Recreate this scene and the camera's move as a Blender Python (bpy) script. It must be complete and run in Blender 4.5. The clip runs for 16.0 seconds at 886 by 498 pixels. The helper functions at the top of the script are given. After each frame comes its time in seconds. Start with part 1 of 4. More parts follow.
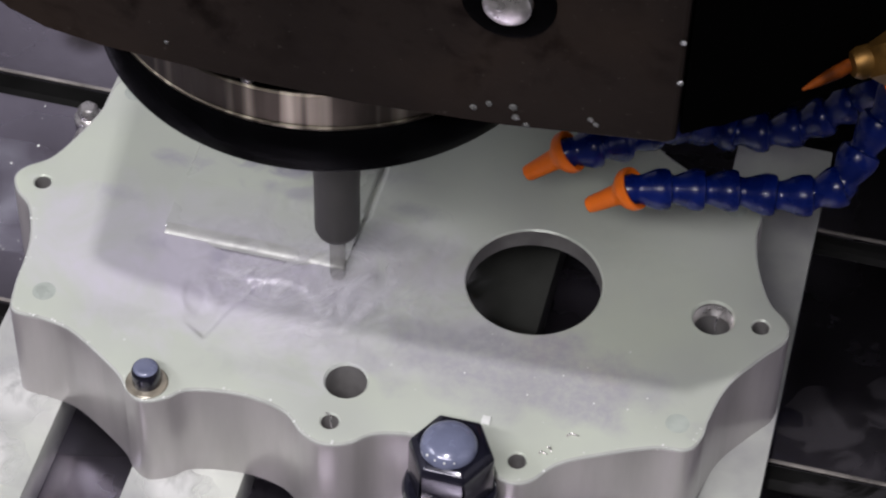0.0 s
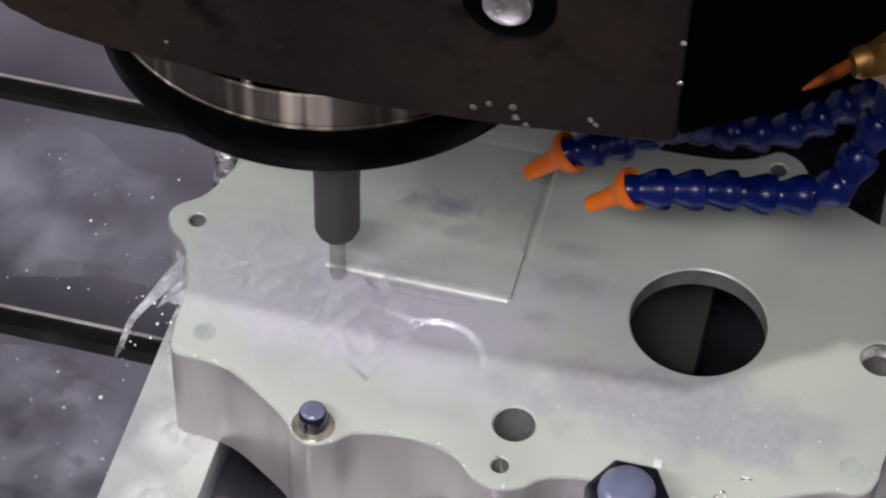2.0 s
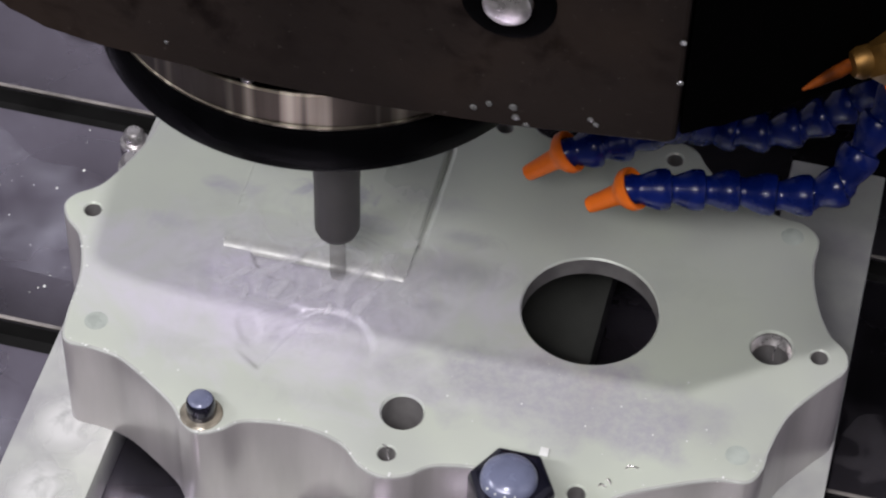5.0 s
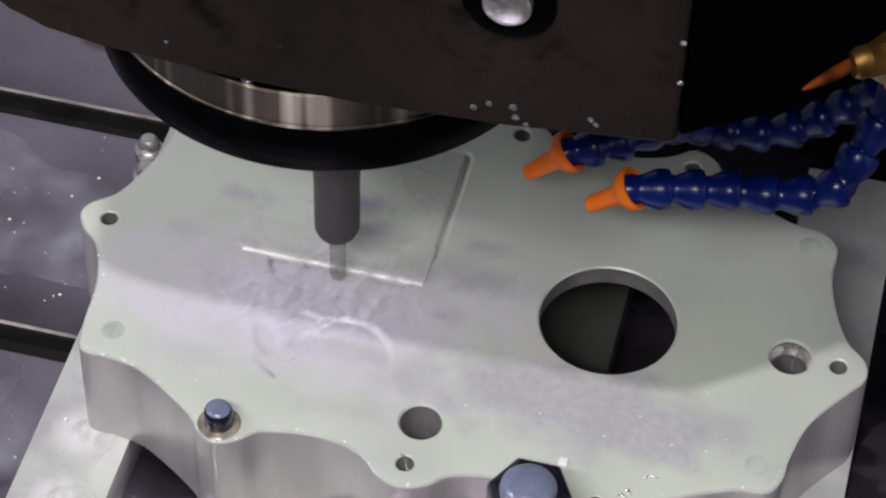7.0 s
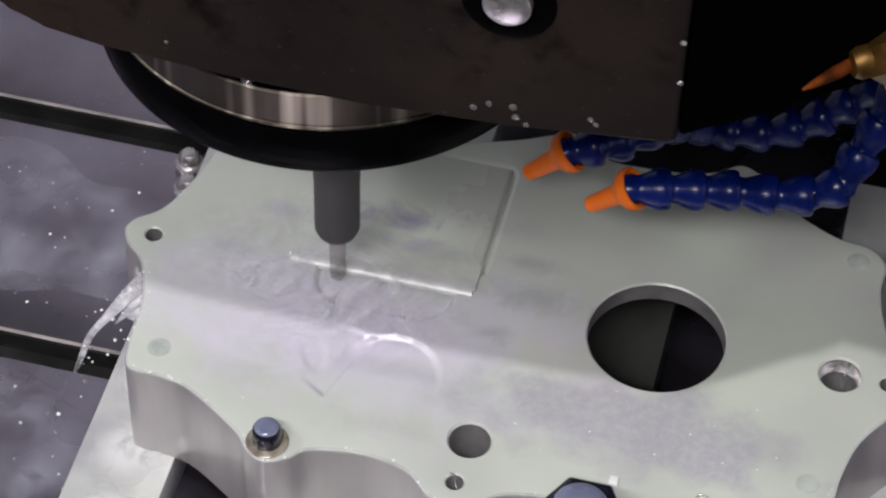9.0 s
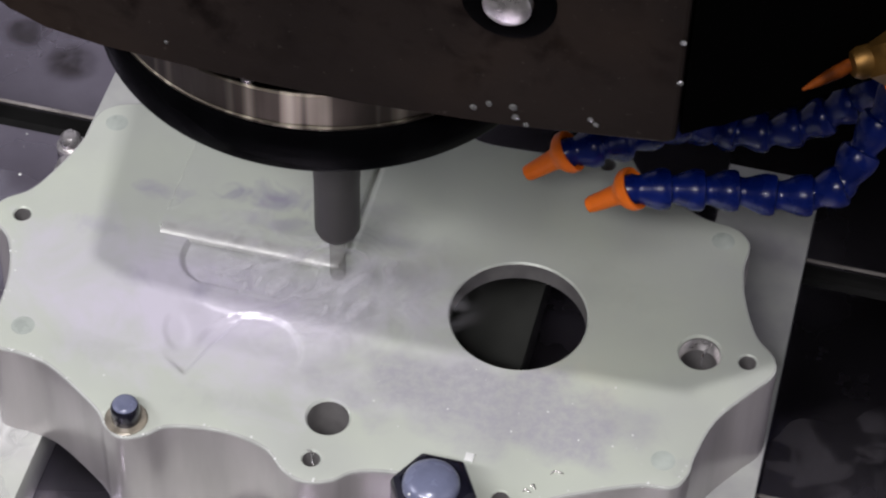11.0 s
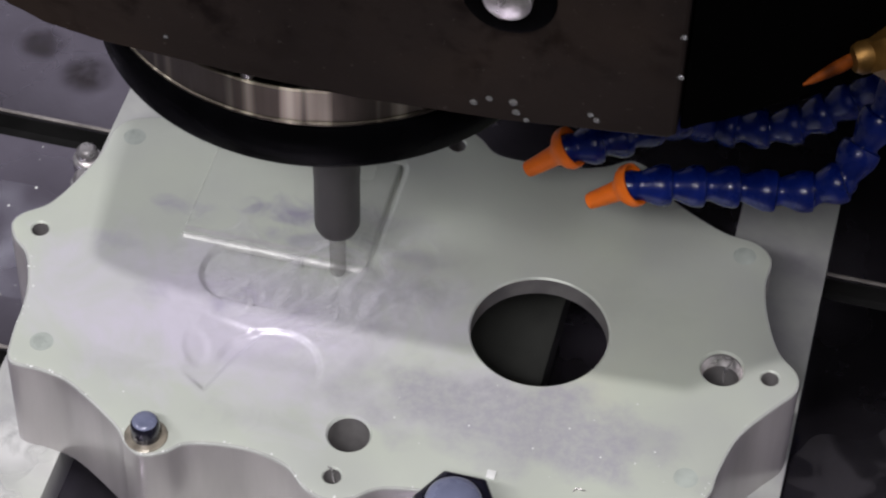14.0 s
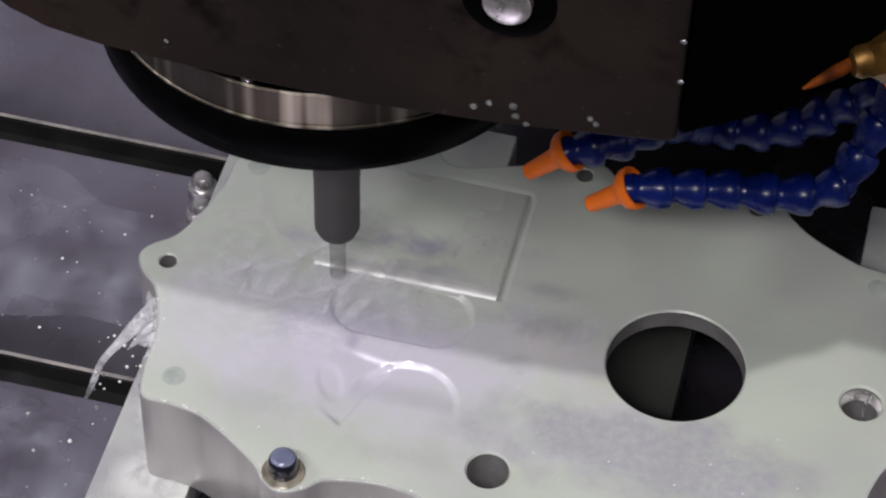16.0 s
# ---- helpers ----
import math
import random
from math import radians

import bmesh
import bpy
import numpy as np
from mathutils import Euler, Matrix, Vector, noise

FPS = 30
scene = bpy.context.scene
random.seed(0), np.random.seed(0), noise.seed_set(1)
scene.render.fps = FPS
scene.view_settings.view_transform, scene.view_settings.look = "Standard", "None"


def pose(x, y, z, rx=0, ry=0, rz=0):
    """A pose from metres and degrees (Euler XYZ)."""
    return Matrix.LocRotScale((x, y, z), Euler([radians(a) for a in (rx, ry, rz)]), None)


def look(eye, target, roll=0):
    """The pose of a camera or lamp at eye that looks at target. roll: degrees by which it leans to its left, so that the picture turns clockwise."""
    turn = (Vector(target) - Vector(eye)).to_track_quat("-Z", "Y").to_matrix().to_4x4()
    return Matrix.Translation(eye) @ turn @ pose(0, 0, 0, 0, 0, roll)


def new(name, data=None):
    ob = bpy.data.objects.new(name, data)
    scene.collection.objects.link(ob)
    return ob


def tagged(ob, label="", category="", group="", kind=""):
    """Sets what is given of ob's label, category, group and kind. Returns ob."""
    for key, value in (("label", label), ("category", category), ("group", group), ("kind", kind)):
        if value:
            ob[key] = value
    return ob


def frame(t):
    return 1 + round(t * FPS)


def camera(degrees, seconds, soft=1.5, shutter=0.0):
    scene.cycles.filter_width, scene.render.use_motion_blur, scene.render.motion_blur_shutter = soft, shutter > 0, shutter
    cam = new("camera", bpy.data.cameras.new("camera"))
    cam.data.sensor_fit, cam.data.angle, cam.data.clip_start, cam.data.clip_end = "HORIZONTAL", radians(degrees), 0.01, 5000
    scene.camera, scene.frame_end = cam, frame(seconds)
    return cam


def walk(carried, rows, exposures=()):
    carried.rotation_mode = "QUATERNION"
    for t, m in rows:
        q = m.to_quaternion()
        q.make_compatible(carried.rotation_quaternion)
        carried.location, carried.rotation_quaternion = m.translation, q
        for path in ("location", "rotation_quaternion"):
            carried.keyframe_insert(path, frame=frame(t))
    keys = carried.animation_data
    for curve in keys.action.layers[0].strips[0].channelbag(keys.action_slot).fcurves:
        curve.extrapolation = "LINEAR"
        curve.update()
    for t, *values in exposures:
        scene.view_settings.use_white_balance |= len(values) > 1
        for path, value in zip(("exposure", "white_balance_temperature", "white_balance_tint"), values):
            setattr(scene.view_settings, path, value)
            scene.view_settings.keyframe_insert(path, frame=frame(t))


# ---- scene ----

# Units: the plan is laid out in millimetres round the middle of the workpiece, MM turns it into metres.
MM = 0.001
TOP = 70.0          # height of the workpiece's upper face over the machine table
SPX, SPY = -18.4, -17.5   # spindle axis

# ---------------------------------------------------------------- camera
cam = camera(18.77, 16.0, soft=2.2)
# the film darkens a little towards its end
EXPOSURES = [(0.0, -0.10), (1.0, -0.04), (9.2, -0.02), (11.4, -0.10), (16.0, -0.15)]
CAM_POSE = look((0.17353, -0.68210, 0.86927), (0.17353 - 0.14563, -0.68210 + 0.64582, 0.86927 - 0.74950), 1.83)
walk(cam, [(0.0, CAM_POSE), (16.0, CAM_POSE)], EXPOSURES)

# table travel: seconds, x and y in millimetres
TRAVEL = [
    (0.0, 0.0, -0.4), (0.1, 10.9, -1.1), (0.2, 28.4, -1.2), (0.3, 49.0, -1.3), (0.4, 69.5, -1.3), (0.5, 58.2, -1.7),
    (0.6, 39.7, -1.7), (0.7, 20.7, -1.8), (0.8, 0.6, -1.7), (0.9, 10.0, -2.3), (1.0, 27.2, -2.4), (1.1, 49.3, -2.4),
    (1.2, 67.3, -2.5), (1.3, 60.4, -3.0), (1.4, 41.1, -2.9), (1.5, 22.1, -3.0), (1.6, 2.1, -3.0), (1.7, 8.4, -3.6),
    (1.8, 26.3, -3.7), (1.9, 48.2, -3.7), (2.0, 66.6, -3.8), (2.1, 61.5, -4.4), (2.2, 41.6, -4.4), (2.3, 20.5, -4.4),
    (2.4, 3.8, -4.4), (2.5, 6.8, -5.0), (2.6, 24.8, -5.4), (2.7, 46.4, -5.4), (2.8, 64.3, -5.4), (2.9, 62.9, -5.7),
    (3.0, 44.2, -5.6), (3.1, 22.4, -5.6), (3.2, 5.0, -5.6), (3.3, 5.7, -6.3), (3.4, 23.1, -6.3), (3.5, 44.9, -6.3),
    (3.6, 63.3, -6.4), (3.7, 64.3, -6.6), (3.8, 45.4, -7.2), (3.9, 23.7, -7.3), (4.0, 6.3, -7.3), (4.1, 4.4, -7.4),
    (4.2, 22.3, -7.9), (4.3, 44.1, -8.0), (4.4, 62.8, -8.1), (4.5, 64.1, -8.1), (4.6, 46.4, -8.7), (4.7, 24.9, -8.7),
    (4.8, 5.5, -8.8), (4.86, 0.0, -9.0), (4.95, 14.0, -9.3), (5.05, 36.0, -9.4), (5.15, 58.0, -9.4), (5.24, 69.5, -9.5),
    (5.33, 55.0, -9.9), (5.43, 33.0, -9.9), (5.53, 12.0, -9.9), (5.63, -2.5, -10.0), (5.72, 14.0, -10.4), (5.82, 35.5, -10.4),
    (5.92, 57.0, -10.4), (6.02, 71.0, -10.5), (6.11, 55.0, -10.9), (6.21, 33.5, -10.9), (6.31, 12.0, -10.9), (6.41, -3.5, -11.0),
    (6.5, 13.0, -11.3), (6.6, 34.0, -11.3), (6.7, 56.0, -11.3),
    (6.8, 72.4, -11.4), (6.9, 54.1, -12.0), (7.0, 32.3, -12.1), (7.1, 12.7, -12.0), (7.2, -3.9, -12.1), (7.3, 15.0, -12.9),
    (7.4, 36.4, -13.2), (7.5, 58.2, -13.1), (7.6, 68.4, -13.2), (7.7, 47.0, -13.7), (7.8, 25.4, -13.5), (7.9, 6.8, -13.5),
    (8.0, 3.4, -13.6), (8.1, 22.6, -14.3), (8.2, 43.8, -14.2), (8.3, 65.8, -14.2), (8.4, 60.6, -14.5), (8.5, 39.1, -14.6),
    (8.6, 17.4, -14.6), (8.7, -1.1, -14.6), (8.8, 10.1, -15.6), (8.9, 30.4, -15.7), (9.0, 52.2, -15.7), (9.1, 73.5, -15.7),
    (9.2, 52.6, -16.2), (9.3, 31.0, -16.3), (9.4, 10.0, -16.3), (9.48, -4.0, -16.4), (9.57, 13.0, -17.0), (9.67, 34.0, -17.1),
    (9.77, 56.0, -17.1), (9.87, 73.3, -17.2), (9.96, 54.5, -17.7), (10.06, 33.0, -17.8), (10.16, 11.5, -17.8), (10.25, -4.0, -17.9),
    (10.34, 13.0, -18.4), (10.44, 34.5, -18.5), (10.54, 56.0, -18.5), (10.63, 73.3, -18.6), (10.73, 53.0, -19.0), (10.83, 31.0, -19.0),
    (10.93, 10.0, -19.0), (11.02, -4.0, -19.1), (11.1, 11.5, -19.6), (11.2, 33.0, -19.7),
    (11.3, 54.4, -19.7), (11.4, 73.2, -19.8), (11.5, 54.4, -20.4), (11.6, 32.8, -20.4), (11.7, 12.6, -20.4), (11.8, -3.9, -20.6),
    (11.9, 15.0, -21.0), (12.0, 35.2, -20.8), (12.1, 56.3, -20.8), (12.2, 72.0, -20.8), (12.3, 51.0, -21.5), (12.4, 29.1, -21.4),
    (12.5, 7.1, -21.3), (12.6, 1.2, -21.5), (12.7, 21.3, -22.0), (12.8, 43.3, -21.9), (12.9, 64.8, -21.9), (13.0, 61.6, -22.8),
    (13.1, 39.8, -22.8), (13.2, 18.5, -22.9), (13.3, -2.2, -22.9), (13.4, 10.7, -23.6), (13.5, 33.1, -23.6), (13.6, 54.5, -23.5),
    (13.7, 72.0, -23.5), (13.8, 51.0, -24.4), (13.9, 29.9, -24.7), (14.0, 7.7, -24.7), (14.1, 1.5, -24.7), (14.2, 21.7, -24.9),
    (14.3, 43.3, -24.9), (14.4, 64.4, -24.9), (14.5, 62.1, -25.6), (14.6, 40.0, -25.8), (14.7, 18.7, -25.8), (14.8, -1.5, -25.8),
    (14.9, 10.6, -26.3), (15.0, 32.2, -26.1), (15.1, 54.3, -26.0), (15.2, 72.4, -26.0), (15.3, 51.0, -26.3), (15.4, 29.4, -26.5),
    (15.5, 7.6, -26.5), (15.6, 0.6, -26.6), (15.7, 21.0, -27.0), (15.8, 42.6, -26.7), (15.9, 64.1, -26.7), (16.0, 62.0, -27.6),
]
# lift of the milling head: seconds and millimetres
LIFT = [
    (0.0, 0.0), (0.2, 0.0), (0.3, 1.5), (0.4, 0.0), (0.5, 0.9), (0.6, 0.0), (0.7, 2.7), (0.8, 0.0), (1.0, 0.0), (1.1, 0.3),
    (1.2, 0.0), (1.3, 0.9), (1.4, 0.0), (1.5, 2.7), (1.6, 0.2), (1.7, 0.0), (2.0, 0.0), (12.0, 0.0), (12.1, 0.6), (12.2, 0.0), (12.3, 2.1),
    (12.4, 2.7), (12.5, 1.8), (12.6, 0.3), (12.7, 2.7), (12.8, 2.7), (12.9, 0.3), (13.0, 0.5), (13.1, 2.7), (13.2, 2.4),
    (13.3, 0.0), (13.4, 2.4), (13.5, 2.7), (13.6, 1.8), (13.7, 0.0), (13.8, 0.6), (13.9, 2.7), (14.0, 2.1), (14.1, 0.0),
    (14.2, 2.4), (14.3, 2.7), (14.4, 0.3), (14.5, 0.5), (14.6, 2.7), (14.7, 2.7), (14.8, 0.3), (14.9, 2.4), (15.0, 2.8),
    (15.1, 1.8), (15.2, 0.0), (15.3, 0.8), (15.4, 2.7), (15.5, 2.0), (15.6, 0.0), (15.7, 2.4), (15.8, 2.7), (15.9, 0.3), (16.0, 0.4),
]

# ---------------------------------------------------------------- world and lamps
world = bpy.data.worlds.new("workshop_air")
world.use_nodes = True
world.node_tree.nodes["Background"].inputs[0].default_value = (0.80, 0.86, 1.0, 1)
world.node_tree.nodes["Background"].inputs[1].default_value = 0.03
scene.world = world


def area_lamp(name, place, target, size, power, colour, size_y=None):
    data = bpy.data.lights.new(name, "AREA")
    data.size, data.energy, data.color = size, power, colour
    if size_y:
        data.shape, data.size_y = "RECTANGLE", size_y
    ob = new(name, data)
    ob.matrix_world = look(place, target)
    return ob


# lamp over the operator's side: its light throws the head's shadow on the workpiece
area_lamp("hall_lamp", (0.02, -0.95, 2.40), (0.0, 0.0, 0.07), 0.05, 27.6, (1.0, 0.958, 0.972))
# wide fill lamp added in front, unseen, to brighten the shadow under the head
area_lamp("front_fill_lamp", (-0.15, -1.05, 1.35), (0.0, 0.05, 0.07), 1.00, 18.8, (1.0, 0.958, 0.988), 0.10)
# small fill lamp added on the left, with no known source there
area_lamp("left_fill_lamp", (-0.80, -0.35, 0.95), (-0.1, 0.0, 0.05), 0.35, 2.4, (0.93, 0.92, 1.0), 0.08)
scene.view_settings.exposure = 0.0


# ---------------------------------------------------------------- materials
def material(name, colour, rough=0.5, metal=0.0, coat=0.0, noise_scale=60, noise_amount=0.15, bump=0.1, fine=900, spec=0.5, tint=None, stretch=(1, 1, 1), rough_var=0.15):
    m = bpy.data.materials.new(name)
    m.use_nodes = True
    nt = m.node_tree
    b = nt.nodes["Principled BSDF"]
    tc = nt.nodes.new("ShaderNodeTexCoord")
    mp = nt.nodes.new("ShaderNodeMapping")
    mp.inputs["Scale"].default_value = stretch
    nt.links.new(tc.outputs["Object"], mp.inputs["Vector"])
    n1 = nt.nodes.new("ShaderNodeTexNoise")
    n1.inputs["Scale"].default_value, n1.inputs["Detail"].default_value = noise_scale, 5
    n2 = nt.nodes.new("ShaderNodeTexNoise")
    n2.inputs["Scale"].default_value, n2.inputs["Detail"].default_value = fine, 3
    for n in (n1, n2):
        nt.links.new(mp.outputs["Vector"], n.inputs["Vector"])
    dark = tuple(c * (1 - noise_amount) for c in (tint or colour))
    lite = tuple(min(1, c * (1 + noise_amount)) for c in colour)
    ramp = nt.nodes.new("ShaderNodeValToRGB")
    ramp.color_ramp.elements[0].position, ramp.color_ramp.elements[1].position = 0.32, 0.68
    ramp.color_ramp.elements[0].color, ramp.color_ramp.elements[1].color = (*dark, 1), (*lite, 1)
    nt.links.new(n1.outputs["Fac"], ramp.inputs["Fac"])
    nt.links.new(ramp.outputs["Color"], b.inputs["Base Color"])
    mr = nt.nodes.new("ShaderNodeMapRange")
    mr.inputs["To Min"].default_value, mr.inputs["To Max"].default_value = max(0.02, rough - rough_var), min(1, rough + rough_var)
    nt.links.new(n1.outputs["Fac"], mr.inputs["Value"])
    nt.links.new(mr.outputs["Result"], b.inputs["Roughness"])
    bp = nt.nodes.new("ShaderNodeBump")
    bp.inputs["Strength"].default_value, bp.inputs["Distance"].default_value = bump, 0.0004
    nt.links.new(n2.outputs["Fac"], bp.inputs["Height"])
    nt.links.new(bp.outputs["Normal"], b.inputs["Normal"])
    b.inputs["Metallic"].default_value, b.inputs["Specular IOR Level"].default_value = metal, spec
    b.inputs["Coat Weight"].default_value, b.inputs["Coat Roughness"].default_value = coat, 0.08
    return m




def math_node(nt, op, a, b, c=None, clamp=False):
    """A math node whose operands are sockets or numbers; returns its output."""
    n = nt.nodes.new("ShaderNodeMath")
    n.operation, n.use_clamp = op, clamp
    for k, v in enumerate((a, b) if c is None else (a, b, c)):
        if isinstance(v, (int, float)):
            n.inputs[k].default_value = v
        else:
            nt.links.new(v, n.inputs[k])
    return n.outputs[0]


def noise_node(nt, vector, scale, detail=4, distortion=0.0, rough=0.5):
    n = nt.nodes.new("ShaderNodeTexNoise")
    n.inputs["Scale"].default_value, n.inputs["Detail"].default_value = scale, detail
    n.inputs["Distortion"].default_value, n.inputs["Roughness"].default_value = distortion, rough
    nt.links.new(vector, n.inputs["Vector"])
    return n.outputs["Fac"]


def span_node(nt, value, f0, f1, t0, t1):
    n = nt.nodes.new("ShaderNodeMapRange")
    for k, v in zip(("From Min", "From Max", "To Min", "To Max"), (f0, f1, t0, t1)):
        n.inputs[k].default_value = v
    nt.links.new(value, n.inputs["Value"])
    return n.outputs["Result"]


def mix_node(nt, factor, a, colour):
    n = nt.nodes.new("ShaderNodeMix")
    n.data_type = "RGBA"
    nt.links.new(factor, n.inputs["Factor"])
    nt.links.new(a, n.inputs["A"])
    n.inputs["B"].default_value = (*colour, 1)
    return n.outputs["Result"]


def blotch(nt, vector, cloud, x, y, rx, ry, most, break_up=1.5, hard=0.55):
    """A cloudy patch round (x, y), in millimetres, with a ragged rim."""
    mp = nt.nodes.new("ShaderNodeMapping")
    mp.inputs["Location"].default_value = (-x / rx, -y / ry, 0)
    mp.inputs["Scale"].default_value = (1000 / rx, 1000 / ry, 0)
    nt.links.new(vector, mp.inputs["Vector"])
    far = nt.nodes.new("ShaderNodeVectorMath")
    far.operation = "LENGTH"
    nt.links.new(mp.outputs["Vector"], far.inputs[0])
    ragged = math_node(nt, "MULTIPLY_ADD", cloud, break_up, far.outputs["Value"])
    edge = 1 + 0.5 * break_up
    return span_node(nt, ragged, edge - hard, edge, most, 0.0)


# dried grey patch, dark lilac smears and thin grey film on the upper face: x, y, two radii, strength, colour
BLOTCHES = [
    (-54, 33, 20, 8, 0.78, (0.27, 0.25, 0.36)), (-47, 20, 24, 6, 0.50, (0.33, 0.31, 0.41)), (-98, 26, 14, 6, 0.55, (0.36, 0.34, 0.44)),
    (-116, 2, 12, 5, 0.40, (0.40, 0.39, 0.47)), (-66, -21, 5, 8, 0.55, (0.36, 0.34, 0.45)), (-93, -20, 9, 5, 0.45, (0.40, 0.38, 0.48)),
    (4, 6, 26, 9, 0.55, (0.34, 0.34, 0.37)), (2, 24, 15, 5, 0.50, (0.33, 0.33, 0.37)), (-4, -15, 12, 5, 0.50, (0.36, 0.35, 0.40)),
    (-40, -70, 20, 7, 0.45, (0.44, 0.46, 0.45)), (-92, -58, 24, 8, 0.40, (0.45, 0.47, 0.45)), (-22, -50, 16, 9, 0.35, (0.46, 0.46, 0.48)), (112, -42, 16, 8, 0.30, (0.45, 0.47, 0.45)), (86, 22, 26, 12, 0.30, (0.44, 0.48, 0.42)), (-18, 40, 26, 7, 0.35, (0.40, 0.40, 0.43)),
]


def face_material(name="wet_milled_aluminium", rough=0.33, coat=0.7, lilac=0.88):
    """Milled aluminium under a thin milky film: green and lilac clouds, dark smears, a duller dried patch, fine grain."""
    m = material(name, (0.545, 0.592, 0.505), rough, 0.1, coat, 15, 0.05, 0.10, 450, tint=(0.540, 0.570, 0.530))
    nt = m.node_tree
    b, ramp = nt.nodes["Principled BSDF"], next(n for n in nt.nodes if n.type == "VALTORGB")
    at = next(n for n in nt.nodes if n.type == "TEX_COORD").outputs["Object"]
    cloud = noise_node(nt, at, 45, 6)
    wisps = noise_node(nt, at, 62, 7, 1.6, 0.62)
    colour = ramp.outputs["Color"]
    # lilac-white foam lying on the end that the coolant washes over
    foam = blotch(nt, at, noise_node(nt, at, 24, 6, 1.0, 0.6), -58, -24, 112, 48, lilac, 1.9, 0.8)
    colour = mix_node(nt, foam, colour, (0.645, 0.612, 0.722))
    # dried patch in front of the large bore, broken up by fine grit
    grit = span_node(nt, noise_node(nt, at, 260, 5, 0.0, 0.7), 0.36, 0.60, 0.62, 1.12)
    dry = math_node(nt, "MULTIPLY", blotch(nt, at, cloud, 58, -46, 72, 25, 0.85, 1.6, 0.45), grit, clamp=True)
    colour = mix_node(nt, dry, colour, (0.420, 0.415, 0.455))
    for x, y, rx, ry, most, tone in BLOTCHES:
        colour = mix_node(nt, blotch(nt, at, wisps, x, y, rx, ry, most, 2.6, 0.9), colour, tone)
    nt.links.new(colour, b.inputs["Base Color"])
    return m


M_FACE = face_material()
M_FIELD = face_material("freshly_milled_aluminium", 0.28, 0.8, 0.5)
M_EDGE = material("freshly_cut_aluminium", (0.58, 0.59, 0.57), 0.46, 0.3, 0.12, 90, 0.12, 0.6, 160, rough_var=0.16)
M_RIM = material("wet_rounded_rim", (0.60, 0.62, 0.59), 0.20, 0.25, 1.0, 90, 0.12, 0.35, 260, rough_var=0.12)
M_BEAD = material("white_coolant_bead_and_glint", (0.80, 0.82, 0.80), 0.10, 0.0, 1.0, 300, 0.05, 0.0, 600)
M_SIDE = material("machined_aluminium_wall", (0.435, 0.415, 0.415), 0.36, 0.5, 0.35, 42, 0.22, 0.3, 240, stretch=(1, 1, 0.16))
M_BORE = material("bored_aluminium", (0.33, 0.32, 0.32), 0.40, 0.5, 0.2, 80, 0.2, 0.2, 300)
M_BAR = material("wet_aluminium_bar", (0.50, 0.525, 0.485), 0.34, 0.1, 0.6, 34, 0.10, 0.3, 130, tint=(0.40, 0.395, 0.42))
M_TABLE = material("oily_cast_iron", (0.36, 0.335, 0.40), 0.27, 1.0, 0.0, 14, 0.16, 0.12, 600, tint=(0.29, 0.265, 0.315), rough_var=0.07)
M_STEEL_AND_SHADE = material("dark_oily_steel_and_bore_shade", (0.075, 0.078, 0.072), 0.4, 0.3, 0.2, 30, 0.3, 0.2)
M_SLOT = material("slot_lip_steel", (0.42, 0.39, 0.37), 0.35, 0.6, 0.3, 60, 0.4, 0.2)
M_DEEP = material("black_slot_inside", (0.010, 0.010, 0.010), 0.5, 0.0, 0.1, 60, 0.3, 0.2, spec=0.2)
M_COVER = material("brown_stained_cover_paint", (0.0158, 0.0116, 0.0098), 0.60, 0.0, 0.0, 9, 0.20, 0.5, 180, spec=0.10, tint=(0.0078, 0.0055, 0.0046))


def rust_cover():
    """Dark rust spots and pale dried splashes on the cover paint."""
    nt = M_COVER.node_tree
    b, ramp = nt.nodes["Principled BSDF"], next(n for n in nt.nodes if n.type == "VALTORGB")
    at = next(n for n in nt.nodes if n.type == "TEX_COORD").outputs["Object"]
    spots = math_node(nt, "MULTIPLY", span_node(nt, noise_node(nt, at, 72, 5, 0.4, 0.6), 0.50, 0.66, 0.0, 1.0), span_node(nt, noise_node(nt, at, 17, 3), 0.40, 0.54, 0.0, 1.0), clamp=True)
    colour = mix_node(nt, spots, ramp.outputs["Color"], (0.0036, 0.0019, 0.0012))
    warm = span_node(nt, noise_node(nt, at, 9, 3, 0.8), 0.50, 0.70, 0.0, 0.55)
    colour = mix_node(nt, warm, colour, (0.0230, 0.0150, 0.0105))
    dust = span_node(nt, noise_node(nt, at, 420, 2), 0.68, 0.76, 0.0, 0.6)
    colour = mix_node(nt, dust, colour, (0.040, 0.034, 0.030))
    nt.links.new(colour, b.inputs["Base Color"])


rust_cover()
M_BLACK = material("black_oxide_steel", (0.010, 0.010, 0.013), 0.30, 0.2, 0.2, 80, 0.3, 0.1, spec=0.4)
M_NOSE = material("black_spindle_face", (0.0006, 0.0006, 0.0007), 0.5, 0.0, 0.0, 60, 0.3, 0.05, spec=0.015)
M_FLANGE = material("black_oiled_flange", (0.0018, 0.0018, 0.0022), 0.24, 0.0, 0.0, 60, 0.3, 0.12, 300, spec=0.012, stretch=(1, 1, 0.05))
M_RING = material("turned_steel_ring", (0.115, 0.100, 0.080), 0.36, 1.0, 0.0, 60, 0.35, 0.35, 420, stretch=(1, 1, 0.02), rough_var=0.10)


